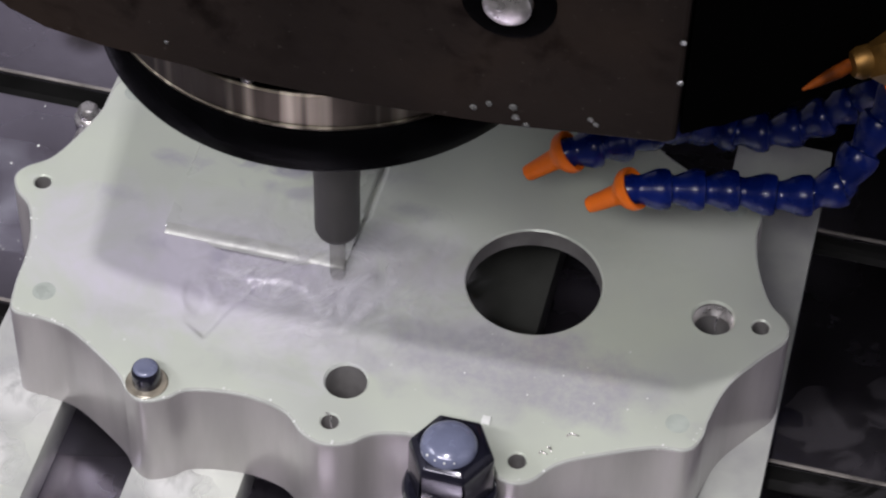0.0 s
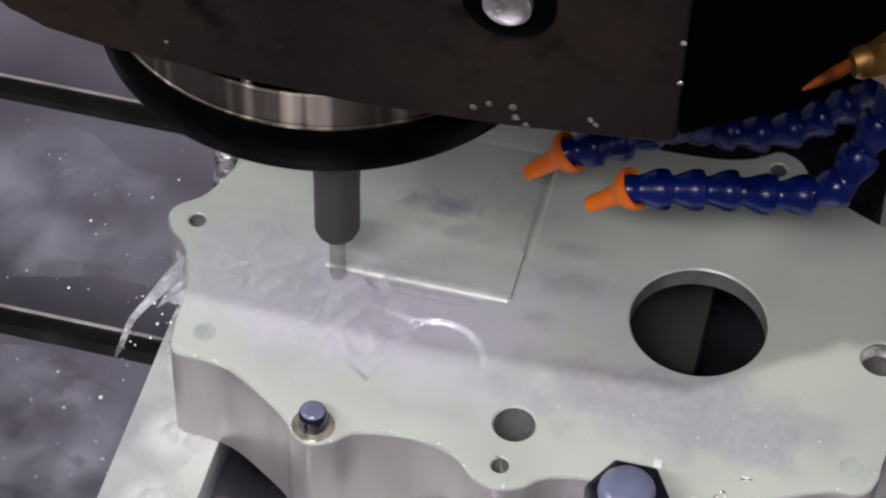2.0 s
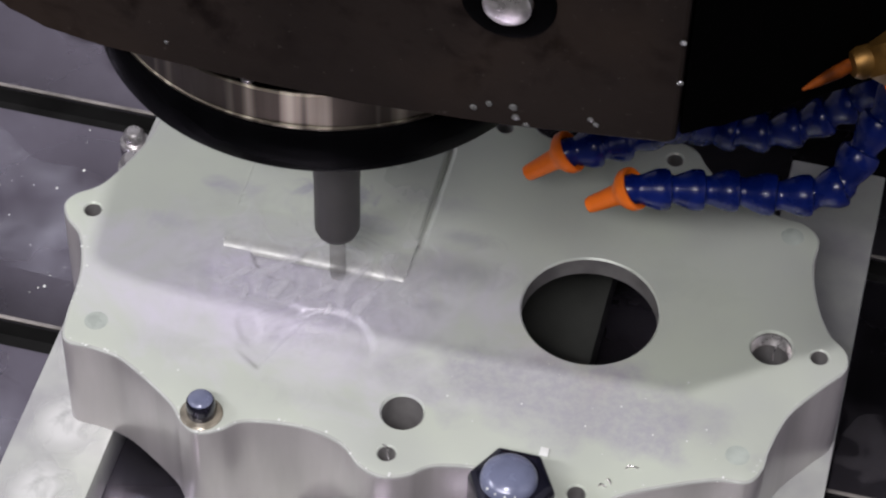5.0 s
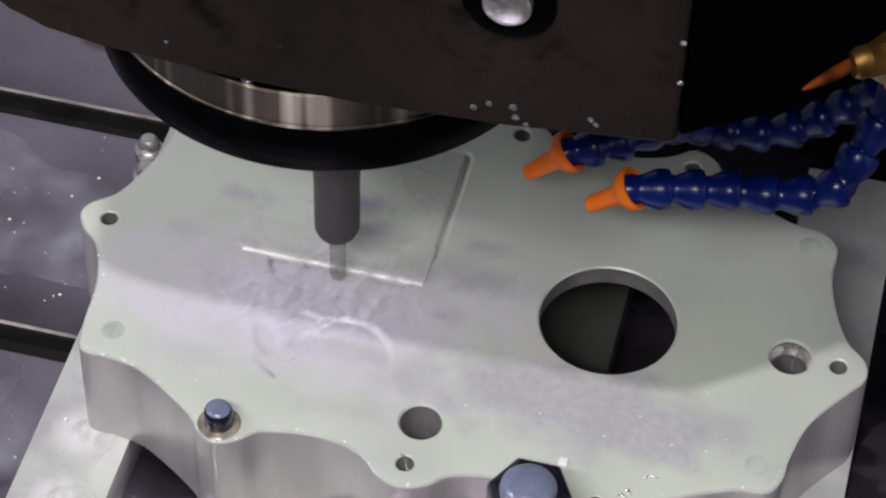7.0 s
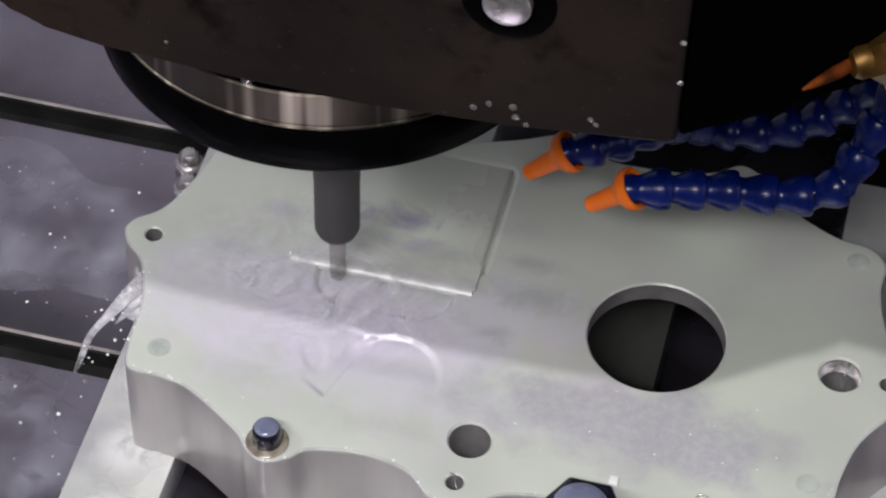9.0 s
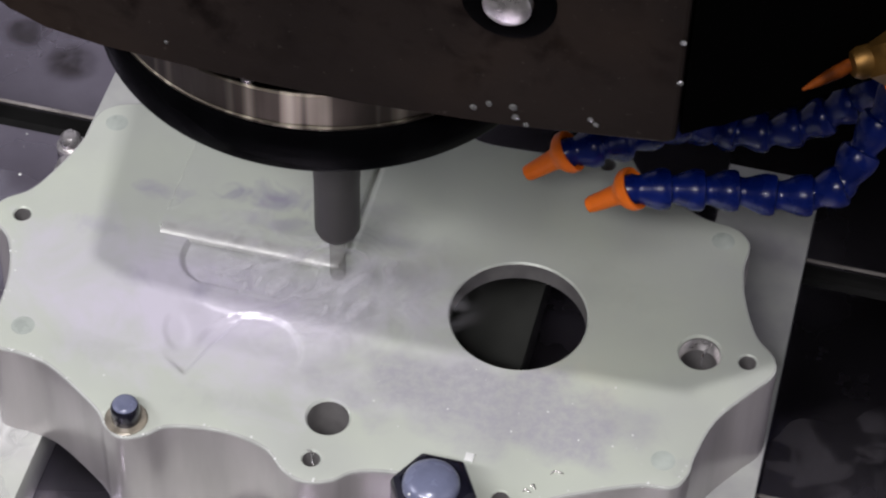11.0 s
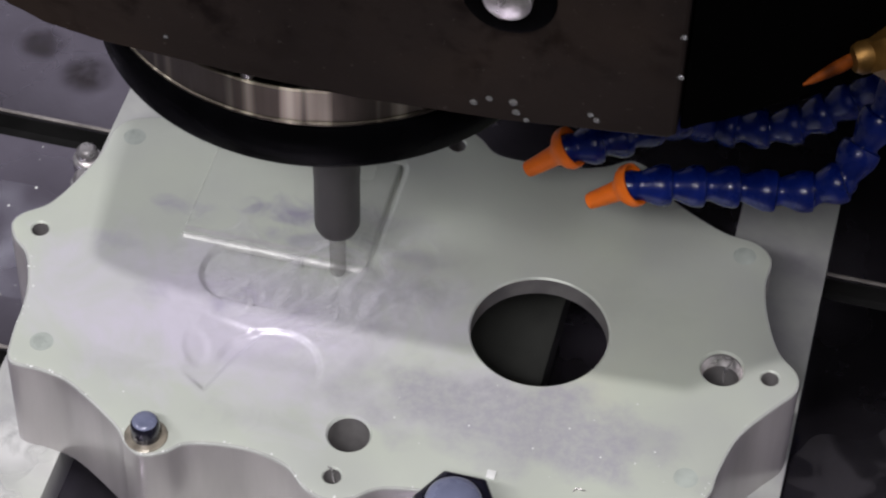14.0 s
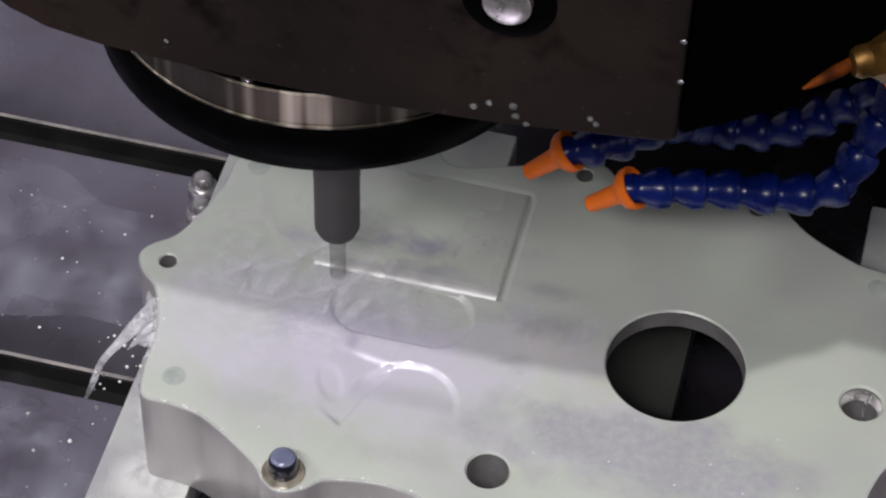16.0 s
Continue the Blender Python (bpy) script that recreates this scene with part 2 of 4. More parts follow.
def paint_ring_glints():
    """Upright reflections of the lamps, painted as pale streaks round the turned ring."""
    nt = M_RING.node_tree
    b, ramp = nt.nodes["Principled BSDF"], next(n for n in nt.nodes if n.type == "VALTORGB")
    at = next(n for n in nt.nodes if n.type == "MAPPING").outputs["Vector"]
    streaks = span_node(nt, noise_node(nt, at, 125, 2), 0.50, 0.72, 0.0, 1.0)
    nt.links.new(mix_node(nt, streaks, ramp.outputs["Color"], (0.56, 0.51, 0.40)), b.inputs["Base Color"])


paint_ring_glints()
M_HOLDER = material("grey_tool_holder_steel", (0.060, 0.056, 0.056), 0.55, 0.2, 0.0, 90, 0.15, 0.05, spec=0.3)
M_CUTTER = material("spinning_carbide_cutter", (0.22, 0.21, 0.20), 0.5, 0.0, 0.0, 200, 0.15, 0.05)
M_CUTTER.node_tree.nodes["Principled BSDF"].inputs["Alpha"].default_value = 0.36
M_BLUE = material("blue_hose_plastic", (0.0018, 0.0105, 0.118), 0.28, 0.0, 0.10, 120, 0.25, 0.10, spec=0.35)
M_ORANGE = material("orange_nozzle_plastic", (0.86, 0.170, 0.008), 0.40, 0.0, 0.05, 120, 0.12, 0.10, spec=0.3)
M_BRASS = material("worn_brass", (0.115, 0.060, 0.014), 0.45, 0.8, 0.0, 150, 0.25, 0.1)
M_COPPER = material("dirty_copper_tube", (0.085, 0.019, 0.002), 0.6, 0.0, 0.0, 150, 0.6, 0.3, spec=0.08)
M_BOLT = material("blued_bolt_steel", (0.016, 0.016, 0.028), 0.20, 0.4, 0.4, 150, 0.2, 0.05)
# bolt tops coloured pale bluish to stand for the reflection on dark steel
M_CROWN = material("bolt_top_painted_sheen", (0.170, 0.188, 0.285), 0.26, 0.1, 0.5, 120, 0.15, 0.05)
M_RUST = material("brown_wet_washer", (0.30, 0.27, 0.215), 0.20, 0.3, 0.7, 200, 0.4, 0.25)
M_MILK = material("milky_coolant", (0.43, 0.475, 0.435), 0.3, 0.0, 0.5, 90, 0.22, 0.05)
M_CHROME = material("bright_screw_steel", (0.62, 0.60, 0.60), 0.3, 0.9, 0.0, 200, 0.3, 0.3)
M_PANEL = material("grey_enclosure_paint", (0.42, 0.42, 0.45), 0.45, 0.0, 0.0, 6, 0.06, 0.05)
M_DARKPANEL = material("black_column_paint", (0.0006, 0.0006, 0.0006), 0.8, 0.0, 0.0, 8, 0.1, 0.05, spec=0.01)
M_HALL = material("hall_plaster", (0.5, 0.5, 0.48), 0.8, 0.0, 0.0, 2, 0.06, 0.05)
M_FLOOR = material("hall_concrete", (0.22, 0.22, 0.21), 0.7, 0.0, 0.0, 3, 0.15, 0.2)


def water_material():
    m = bpy.data.materials.new("coolant_drop")
    m.use_nodes = True
    b = m.node_tree.nodes["Principled BSDF"]
    b.inputs["Base Color"].default_value = (0.93, 0.95, 0.95, 1)
    b.inputs["Roughness"].default_value = 0.05
    b.inputs["Transmission Weight"].default_value = 0.92
    b.inputs["IOR"].default_value = 1.34
    return m


M_DROP = water_material()

# ---------------------------------------------------------------- mesh helpers
MOVERS = []     # things that ride on the table
RIDERS = []     # things that ride on the milling head


def mesh_of(bm, name, smooth=True):
    me = bpy.data.meshes.new(name)
    bmesh.ops.recalc_face_normals(bm, faces=bm.faces)
    if smooth:
        for fc in bm.faces:
            fc.smooth = True
        for e in bm.edges:
            if len(e.link_faces) == 2 and e.calc_face_angle(0) > 0.6:
                e.smooth = False
    bm.to_mesh(me)
    bm.free()
    return me


def part(name, bm, mat, parent, label="", smooth=True):
    me = mesh_of(bm, name, smooth)
    for m in (mat if isinstance(mat, (list, tuple)) else [mat]):
        me.materials.append(m)
    ob = new(name, me)
    ob.parent = parent
    if label:
        ob["label"] = label
    return ob


def thing(name, x, y, z, label, category, group="", kind=""):
    ob = new(name)
    ob.empty_display_size = 0.01
    ob.matrix_world = pose(x * MM, y * MM, z * MM)
    return tagged(ob, label, category, group, kind)


def box(bm, x0, x1, y0, y1, z0, z1, bevel=0.0):
    r = bmesh.ops.create_cube(bm, size=1)
    vs = r["verts"]
    for v in vs:
        v.co = Vector(((x0 + x1) / 2 + v.co.x * (x1 - x0), (y0 + y1) / 2 + v.co.y * (y1 - y0), (z0 + z1) / 2 + v.co.z * (z1 - z0))) * MM
    if bevel:
        es = list({e for v in vs for e in v.link_edges})
        bmesh.ops.bevel(bm, geom=es, offset=bevel * MM, segments=2, profile=0.5, affect="EDGES")
    return bm


def lathe(bm, profile, n=48, centre=(0, 0), phase=0.0):
    """Turns a profile of (radius, height) round the upright axis through centre."""
    rings = []
    for r, z in profile:
        if r < 1e-6:
            rings.append([bm.verts.new((centre[0] * MM, centre[1] * MM, z * MM))])
        else:
            rings.append([bm.verts.new(((centre[0] + r * math.cos(phase + 2 * math.pi * i / n)) * MM, (centre[1] + r * math.sin(phase + 2 * math.pi * i / n)) * MM, z * MM)) for i in range(n)])
    for a, b in zip(rings, rings[1:]):
        for i in range(n):
            j = (i + 1) % n
            if len(a) == 1 and len(b) > 1:
                bm.faces.new((a[0], b[i], b[j]))
            elif len(b) == 1 and len(a) > 1:
                bm.faces.new((a[i], a[j], b[0]))
            elif len(a) > 1:
                bm.faces.new((a[i], a[j], b[j], b[i]))
    return bm


def aim(bm, verts, start, end):
    """Turns geometry built along +z from the origin so that it runs from start towards end."""
    d = (Vector(end) - Vector(start))
    m = Matrix.Translation(Vector(start) * MM) @ d.to_track_quat("Z", "Y").to_matrix().to_4x4()
    bmesh.ops.transform(bm, matrix=m, verts=verts)


def smooth_loop(points, steps=6):
    """Closed Catmull-Rom curve through control points."""
    out, n = [], len(points)
    for i in range(n):
        p0, p1, p2, p3 = (Vector(points[(i + k) % n]) for k in (-1, 0, 1, 2))
        for s in range(steps):
            t = s / steps
            out.append(0.5 * ((2 * p1) + (p2 - p0) * t + (2 * p0 - 5 * p1 + 4 * p2 - p3) * t * t + (3 * p1 - p0 - 3 * p2 + p3) * t ** 3))
    return out


def inset(loop, d):
    n, out = len(loop), []
    for i in range(n):
        t = (loop[(i + 1) % n] - loop[i - 1]).normalized()
        out.append(loop[i] + Vector((-t.y, t.x)) * d)
    return out


def tendril(bm, pts, radii, flat=1.0):
    """A tube of liquid through the points with a radius at each, carried along without twist."""
    n, rings, u = 12, [], None
    for k, p in enumerate(pts):
        d = (Vector(pts[min(k + 1, len(pts) - 1)]) - Vector(pts[max(k - 1, 0)])).normalized()
        u = d.orthogonal().normalized() if u is None else (u - d * u.dot(d)).normalized()
        v = d.cross(u)
        rings.append([bm.verts.new((Vector(p) + (u * math.cos(2 * math.pi * i / n) + v * flat * math.sin(2 * math.pi * i / n)) * radii[k]) * MM) for i in range(n)])
    for a, b in zip(rings, rings[1:]):
        for i in range(n):
            j = (i + 1) % n
            bm.faces.new((a[i], a[j], b[j], b[i]))
    bm.faces.new(rings[0])
    bm.faces.new(rings[-1])


# ---------------------------------------------------------------- hall and machine enclosure
def plain_box(name, dims, mat, label, kind="structure", bevel=0.0):
    bm = bmesh.new()
    box(bm, *dims, bevel)
    me = mesh_of(bm, name, False)
    me.materials.append(mat)
    return tagged(new(name, me), label, name.split("_")[0], "", kind)


plain_box("floor", (-3200, 3200, -3200, 3200, -950, -900), M_FLOOR, "grey concrete workshop floor under the machine")
plain_box("ceiling", (-3200, 3200, -3200, 3200, 4500, 4600), M_HALL, "pale plaster workshop ceiling")
plain_box("wall_south", (-3200, 3200, -3300, -3200, -900, 4500), M_HALL, "plain pale workshop wall")
plain_box("wall_north", (-3200, 3200, 3200, 3300, -900, 4500), M_HALL, "plain pale workshop wall")
plain_box("wall_west", (-3300, -3200, -3200, 3200, -900, 4500), M_HALL, "plain pale workshop wall")
plain_box("wall_east", (3200, 3300, -3200, 3200, -900, 4500), M_HALL, "plain pale workshop wall")


def enclosure():
    t = thing("machine_enclosure", 0, 0, -400, "grey painted sheet metal enclosure round the milling machine", "enclosure")
    bm = box(bmesh.new(), -1000, 1000, 700, 730, -500, 1900, 4)
    part("back_panel", bm, M_PANEL, t)
    bm = box(bmesh.new(), -1030, -1000, -620, 700, -500, 1900, 4)
    part("side_panel", bm, M_PANEL, t)
    bm = box(bmesh.new(), 1000, 1030, -620, 700, -500, 1900, 4)
    part("side_panel", bm, M_PANEL, t)
    bm = box(bmesh.new(), -1000, 1000, -620, 700, -500, -470, 4)
    part("chip_tray", bm, M_DARKPANEL, t, "dark wet chip tray under the table")
    return t


enclosure()


def column():
    t = thing("machine_column", 0, 420, -860, "black painted cast column behind the table", "column")
    bm = box(bmesh.new(), -120, 520, 0, 240, 0, 2500, 8)
    part("casting", bm, M_DARKPANEL, t)
    return t


column()


# ---------------------------------------------------------------- table
def machine_table():
    t = thing("machine_table", 0, 0, 0, "dark oily cast iron milling table with slots, wet with coolant", "machine table")
    lips = [-270, -140, -10, 120, 250]
    edges = [-400] + [v for y in lips for v in (y - 13, y)] + [380]
    for a, b in zip(edges[0::2], edges[1::2]):
        bm = box(bmesh.new(), -620, 620, a, b, -34, 0, 0.8)
        part("table_land", bm, M_TABLE, t)
    for y in lips:
        bm = box(bmesh.new(), -620, 620, y + 0.2, y + 2.0, -3, 0.25, 0.3)
        part("slot_lip", bm, M_SLOT, t, "bright worn steel lip of a slot")
        # floor and sides of the slot are near-black, far darker than the table
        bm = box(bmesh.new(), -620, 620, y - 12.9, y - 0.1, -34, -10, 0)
        part("slot_floor", bm, M_DEEP, t, "black bottom of a slot")
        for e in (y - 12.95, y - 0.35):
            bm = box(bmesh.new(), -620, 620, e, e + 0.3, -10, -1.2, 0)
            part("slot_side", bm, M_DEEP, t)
    bm = box(bmesh.new(), -620, 620, -400, 380, -90, -34.2, 2)
    part("table_body", bm, M_TABLE, t)
    MOVERS.append((t, 0, 0, 0))
    return t


machine_table()


def saddle():
    t = thing("machine_saddle", 0, 0, -870, "dark cast saddle carrying the milling table", "machine base")
    bm = box(bmesh.new(), -260, 260, -330, 420, 0, 776, 10)
    part("casting", bm, M_DARKPANEL, t)
    return t


saddle()


def support_bar(x0, x1, y0, y1, mat, label):
    t = thing("support_bar", (x0 + x1) / 2, (y0 + y1) / 2, 0, label, "support bar", "support bars under the workpiece")
    w, l = (x1 - x0) / 2, (y1 - y0) / 2
    bm = box(bmesh.new(), -w, w, -l, l, 0.05, TOP - 50, 0.8)
    part("bar", bm, mat, t)
    for k in (-1,):
        bm = lathe(bmesh.new(), [(0, TOP - 49.9), (3.6, TOP - 49.9), (3.6, TOP - 49.4), (3.0, TOP - 49.0), (0, TOP - 49.0)], 20, (0, k * (l - 12)))
        part("screw", bm, M_BLACK, t, "small black screw in the end of the bar")
    MOVERS.append((t, (x0 + x1) / 2, (y0 + y1) / 2, 0))


for x0, x1 in ((-157, -119), (-82, -38), (119, 160)):
    support_bar(x0, x1, -175, 150, M_BAR, "pale wet aluminium support bar lying on the machine table")
support_bar(14, 57, -84, 80, M_STEEL_AND_SHADE, "dark oily steel support bar under the hollow workpiece")

# ---------------------------------------------------------------- workpiece
# half outline of the casting in millimetres, ears and hollows, from the front centre round the right side to the back
EDGE = [(-1.5, -99), (8, -96), (17, -89), (35, -86), (54, -88.5), (62, -95.5), (70.5, -98.5), (78, -95), (86, -85), (101, -76.5), (119, -68.5),
        (131, -66.5), (135.5, -59), (136.5, -49), (141, -31), (151, -15), (158.5, -4), (157.5, 5), (149, 14), (142, 30), (138.5, 46), (138.5, 60),
        (131, 67.5), (117, 70), (98, 79.5), (88, 88), (82, 96), (73, 99), (64, 93), (52, 89), (36, 87.5), (20, 88), (11, 95), (2.4, 99.2), (-7, 95)]
LEFT = [(-22, 88), (-50, 80), (-62, 91), (-72, 98.5), (-82, 95), (-90, 84), (-118, 73), (-131, 68), (-137, 60), (-137.5, 47), (-142, 30), (-148.5, 14.5), (-157, 6.5),
        (-159.5, 0), (-156, -7), (-148, -15), (-141.5, -33), (-139.5, -55), (-136, -67), (-123, -68.3), (-110, -71.5), (-88, -85.5), (-81, -93), (-73.5, -97),
        (-65, -93.5), (-59, -88), (-48, -85.2), (-34, -84.5), (-20, -88), (-10.5, -96)]
SMALL_HOLES = [(-147.2, 0), (147.5, 0), (2.4, 88.5), (74, 88.5), (-1.9, -87.8), (70.4, -87.6), (-70, 88.5)]
PLUGGED = [(-127, -55), (125, -55), (127.5, 59), (-127, 58)]
LARGE_HOLES = [(-1.1, -67.4), (128.9, 0)]
RELIEF = (-98, -12, -68, 78)      # field of the milled pockets


def step(d, w):
    """1 inside (d < 0), 0 outside, eased over the width w."""
    s = min(1.0, max(0.0, 0.5 - d / w))
    return s * s * (3 - 2 * s)


def round_box(x, y, x0, x1, y0, y1, r):
    dx, dy = abs(x - (x0 + x1) / 2) - (x1 - x0) / 2 + r, abs(y - (y0 + y1) / 2) - (y1 - y0) / 2 + r
    return math.hypot(max(dx, 0), max(dy, 0)) + min(max(dx, dy), 0) - r


TILTED = [(-60, -61), (-52, -38), (-48, -28.5), (-62, -26), (-79, -23.5), (-81, -34), (-72, -54)]


def polygon(x, y, pts):
    """Signed distance to a polygon, negative inside."""
    d, inside, n = 1e9, False, len(pts)
    for i in range(n):
        (ax, ay), (bx, by) = pts[i], pts[(i + 1) % n]
        ex, ey = bx - ax, by - ay
        k = min(1, max(0, ((x - ax) * ex + (y - ay) * ey) / (ex * ex + ey * ey)))
        d = min(d, math.hypot(x - ax - k * ex, y - ay - k * ey))
        if (ay > y) != (by > y) and x < ex * (y - ay) / ey + ax:
            inside = not inside
    return -d if inside else d


def relief(x, y):
    """Height of the milled field over the face, in millimetres."""
    h = -2.2 * step(round_box(x, y, -79, -24, -15.5, 14, 14), 2.2)
    h -= 1.9 * step(math.hypot((x + 38) * (1 if x > -38 else 0.86), y + 44.5) - 18.7, 2.4) * step(-(y + 41), 14)
    h -= 1.5 * step(polygon(x, y, TILTED), 2.8) * min(1.0, max(0.0, (x + 72) / 14))
    c, s = math.cos(radians(24)), math.sin(radians(24))
    u, v = (x + 69) * c + (y + 42) * s, -(x + 69) * s + (y + 42) * c
    h -= 0.6 * step((math.hypot(u, v / 1.9) - 4.4), 3.0)
    h -= 1.1 * step(abs(round_box(x, y, -93, -15.6, 8, 72, 3)) - 0.9, 2.2) * step(-(x + 50), 24) * step(-(y - 14), 3)
    fade = step(-min(x - RELIEF[0] - 1.2, RELIEF[1] - 1.2 - x, y - RELIEF[2] - 1.2, RELIEF[3] - 1.2 - y), 2)
    h += 0.03 * math.sin(y * 1.9) * step(round_box(x, y, -92, -15, -14, 10, 6), 4)
    return h * fade


def circle(cx, cy, r, n=28):
    return [Vector((cx + r * math.cos(2 * math.pi * i / n), cy + r * math.sin(2 * math.pi * i / n))) for i in range(n)]


def loops_fill(bm, loops, z):
    """A flat face at height z between an outer loop and holes; returns the vertex rings."""
    rings, edges = [], []
    for lp in loops:
        vs = [bm.verts.new((p.x * MM, p.y * MM, z * MM)) for p in lp]
        rings.append(vs)
        edges += [bm.edges.new((vs[i], vs[(i + 1) % len(vs)])) for i in range(len(vs))]
    bmesh.ops.triangle_fill(bm, use_beauty=True, use_dissolve=False, edges=edges, normal=(0, 0, 1))
    return rings


def skirt(bm, ring, loop, z, index=0):
    lower = [bm.verts.new((p.x * MM, p.y * MM, z * MM)) for p in loop]
    n = len(ring)
    for i in range(n):
        fc = bm.faces.new((ring[i], ring[(i + 1) % n], lower[(i + 1) % n], lower[i]))
        fc.material_index = index
    return lower


def workpiece():
    t = thing("workpiece", 0, 0, TOP, "pale aluminium gearbox cover blank with lobed edge, wet with milky coolant", "workpiece")
    outline = smooth_loop(EDGE + LEFT, 6)
    holes = [circle(x, y, 4.0) for x, y in SMALL_HOLES] + [circle(x, y, 4.2) for x, y in PLUGGED] + [circle(x, y, 8.8, 40) for x, y in LARGE_HOLES]
    big = circle(57, 0, 27.6, 72)
    x0, x1, y0, y1 = RELIEF
    window = [Vector(p) for p in ((x0, y0), (x1, y0), (x1, y1), (x0, y1))]
    bm = bmesh.new()
    loops = [inset(outline, 1.0)] + holes + [big, window]
    rings = loops_fill(bm, loops, 0)
    # rounded upper edge and the outer wall
    r = skirt(bm, rings[0], inset(outline, 0.3), -0.3, 4)
    r = skirt(bm, r, outline, -1.1, 4)
    foot = skirt(bm, r, outline, -50, 1)
    # chamfered and bored holes
    k = 1
    for x, y in SMALL_HOLES:
        r = skirt(bm, rings[k], circle(x, y, 3.4), -0.6)
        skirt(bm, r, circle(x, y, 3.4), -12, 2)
        k += 1
    for x, y in PLUGGED:
        r = skirt(bm, rings[k], circle(x, y, 3.6), -0.5)
        skirt(bm, r, circle(x, y, 3.6), -6, 1)
        k += 1
    for x, y in LARGE_HOLES:
        r = skirt(bm, rings[k], circle(x, y, 8.0, 40), -1.0)
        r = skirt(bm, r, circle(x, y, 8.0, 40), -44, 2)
        # dark end face stands in for the shade deep in the bore
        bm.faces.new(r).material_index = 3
        k += 1
    r = skirt(bm, rings[k], circle(57, 0, 26.9, 72), -0.7)
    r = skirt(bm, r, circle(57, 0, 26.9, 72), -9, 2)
    # underside of the top plate, the hollow inside and the rim it stands on
    cavity = smooth_loop([(-104, -50), (0, -51), (96, -50), (110, -42), (112, 0), (112, 52), (100, 66), (0, 70), (-104, 66), (-116, 52), (-117, 0), (-114, -42)], 5)
    low = loops_fill(bm, [cavity, circle(57, 0, 26.9, 72)], -9)
    for v1, v2 in zip(low[1], r):
        bmesh.ops.weld_verts(bm, targetmap={v1: v2})
    skirt(bm, low[0], cavity, -50, 1)
    loops_fill(bm, [outline, cavity], -50)
    part("casting", bm, [M_FACE, M_SIDE, M_BORE, M_STEEL_AND_SHADE, M_RIM], t)
    # milled field
    bm = bmesh.new()
    nx, ny = 120, 190
    grid = [[bm.verts.new(((x0 + (x1 - x0) * i / nx) * MM, (y0 + (y1 - y0) * j / ny) * MM, relief(x0 + (x1 - x0) * i / nx, y0 + (y1 - y0) * j / ny) * MM)) for i in range(nx + 1)] for j in range(ny + 1)]
    for j in range(ny):
        for i in range(nx):
            bm.faces.new((grid[j][i], grid[j][i + 1], grid[j + 1][i + 1], grid[j + 1][i]))
    part("milled_field", bm, M_FACE, t, "milled pockets with rounded edges in the upper face")
    for x, y in PLUGGED:
        bm = lathe(bmesh.new(), [(0, 0.10), (3.6, 0.08), (4.6, 0.015), (4.0, -0.3), (3.5, -0.7), (3.5, -3)], 24, (x, y))
        part("coolant_puddle", bm, M_MILK, t, "small hole brim-full of milky coolant")
    for x, y in LARGE_HOLES[1:]:
        bm = bmesh.new()
        for k in range(4):
            lathe(bm, [(8.0, -2.0 - 1.6 * k), (7.4, -2.8 - 1.6 * k), (8.0, -3.6 - 1.6 * k)], 40, (x, y))
        part("thread", bm, M_CHROME, t, "bright screw thread cut in the bore")
    # raised stock still to be cut: a fixed pad and the strips that the cutter takes down one by one
    bm = box(bmesh.new(), -92, -16.5, 16.0, 71, -1, 1.5, 0)
    es = [e for e in bm.edges if abs(e.verts[0].co.z - e.verts[1].co.z) < 1e-7 and e.verts[0].co.z > 0 and not (e.verts[0].co.y < 17 * MM and e.verts[1].co.y < 17 * MM)]
    bmesh.ops.bevel(bm, geom=es, offset=1.45 * MM, segments=5, profile=0.4, affect="EDGES")
    part("stock_pad", bm, M_FIELD, t, "raised rectangular pad not yet milled")
    strips = []
    for k in range(15):
        y = -14 + 2 * k
        bm = box(bmesh.new(), -92, -16.5, y, y + 2.02, -4, 1.5, 0)
        strips.append((part("stock_strip", bm, M_FIELD, t), y))
    # rounded fresh shoulder that follows the cutter
    bm = bmesh.new()
    prof = [(-3.0, -1.2), (-2.6, -0.3), (-1.9, 0.45), (-0.9, 1.05), (0.2, 1.42), (1.4, 1.57), (2.8, 1.57), (2.8, -1.2)]
    ends = [[bm.verts.new((x * MM, y * MM, z * MM)) for y, z in prof] for x in (-91, -17.2)]
    for i in range(len(prof) - 1):
        bm.faces.new((ends[0][i], ends[0][i + 1], ends[1][i + 1], ends[1][i]))
    for e in ends:
        bm.faces.new(e)
    shoulder = part("fresh_shoulder", bm, M_EDGE, t, "shiny rounded edge left by the cutter")
    MOVERS.append((t, 0, 0, TOP))
    return strips, shoulder


STRIPS, SHOULDER = workpiece()


def hex_socket_screw(x, y):
    t = thing("socket_screw", x, y, TOP, "dark blued cap screw on a rusty washer in the workpiece", "screw")
    bm = lathe(bmesh.new(), [(3.4, 0.05), (8.0, 0.05), (8.2, 0.4), (7.6, 0.9), (3.4, 1.1)], 40)
    part("washer", bm, M_RUST, t, "brown wet washer")
    bm = lathe(bmesh.new(), [(0, 1.0), (5.5, 1.1), (5.6, 6.2), (5.45, 7.6), (5.0, 8.7), (4.3, 9.4), (3.8, 9.6)], 40)
    part("head", bm, M_BOLT, t)
    bm = lathe(bmesh.new(), [(4.75, 9.0), (4.4, 9.5), (3.6, 9.95), (2.2, 10.25), (0, 10.35)], 40)
    part("top", bm, M_CROWN, t, "domed top with a painted bluish sheen")
    MOVERS.append((t, x, y, TOP))


hex_socket_screw(-74, -88)


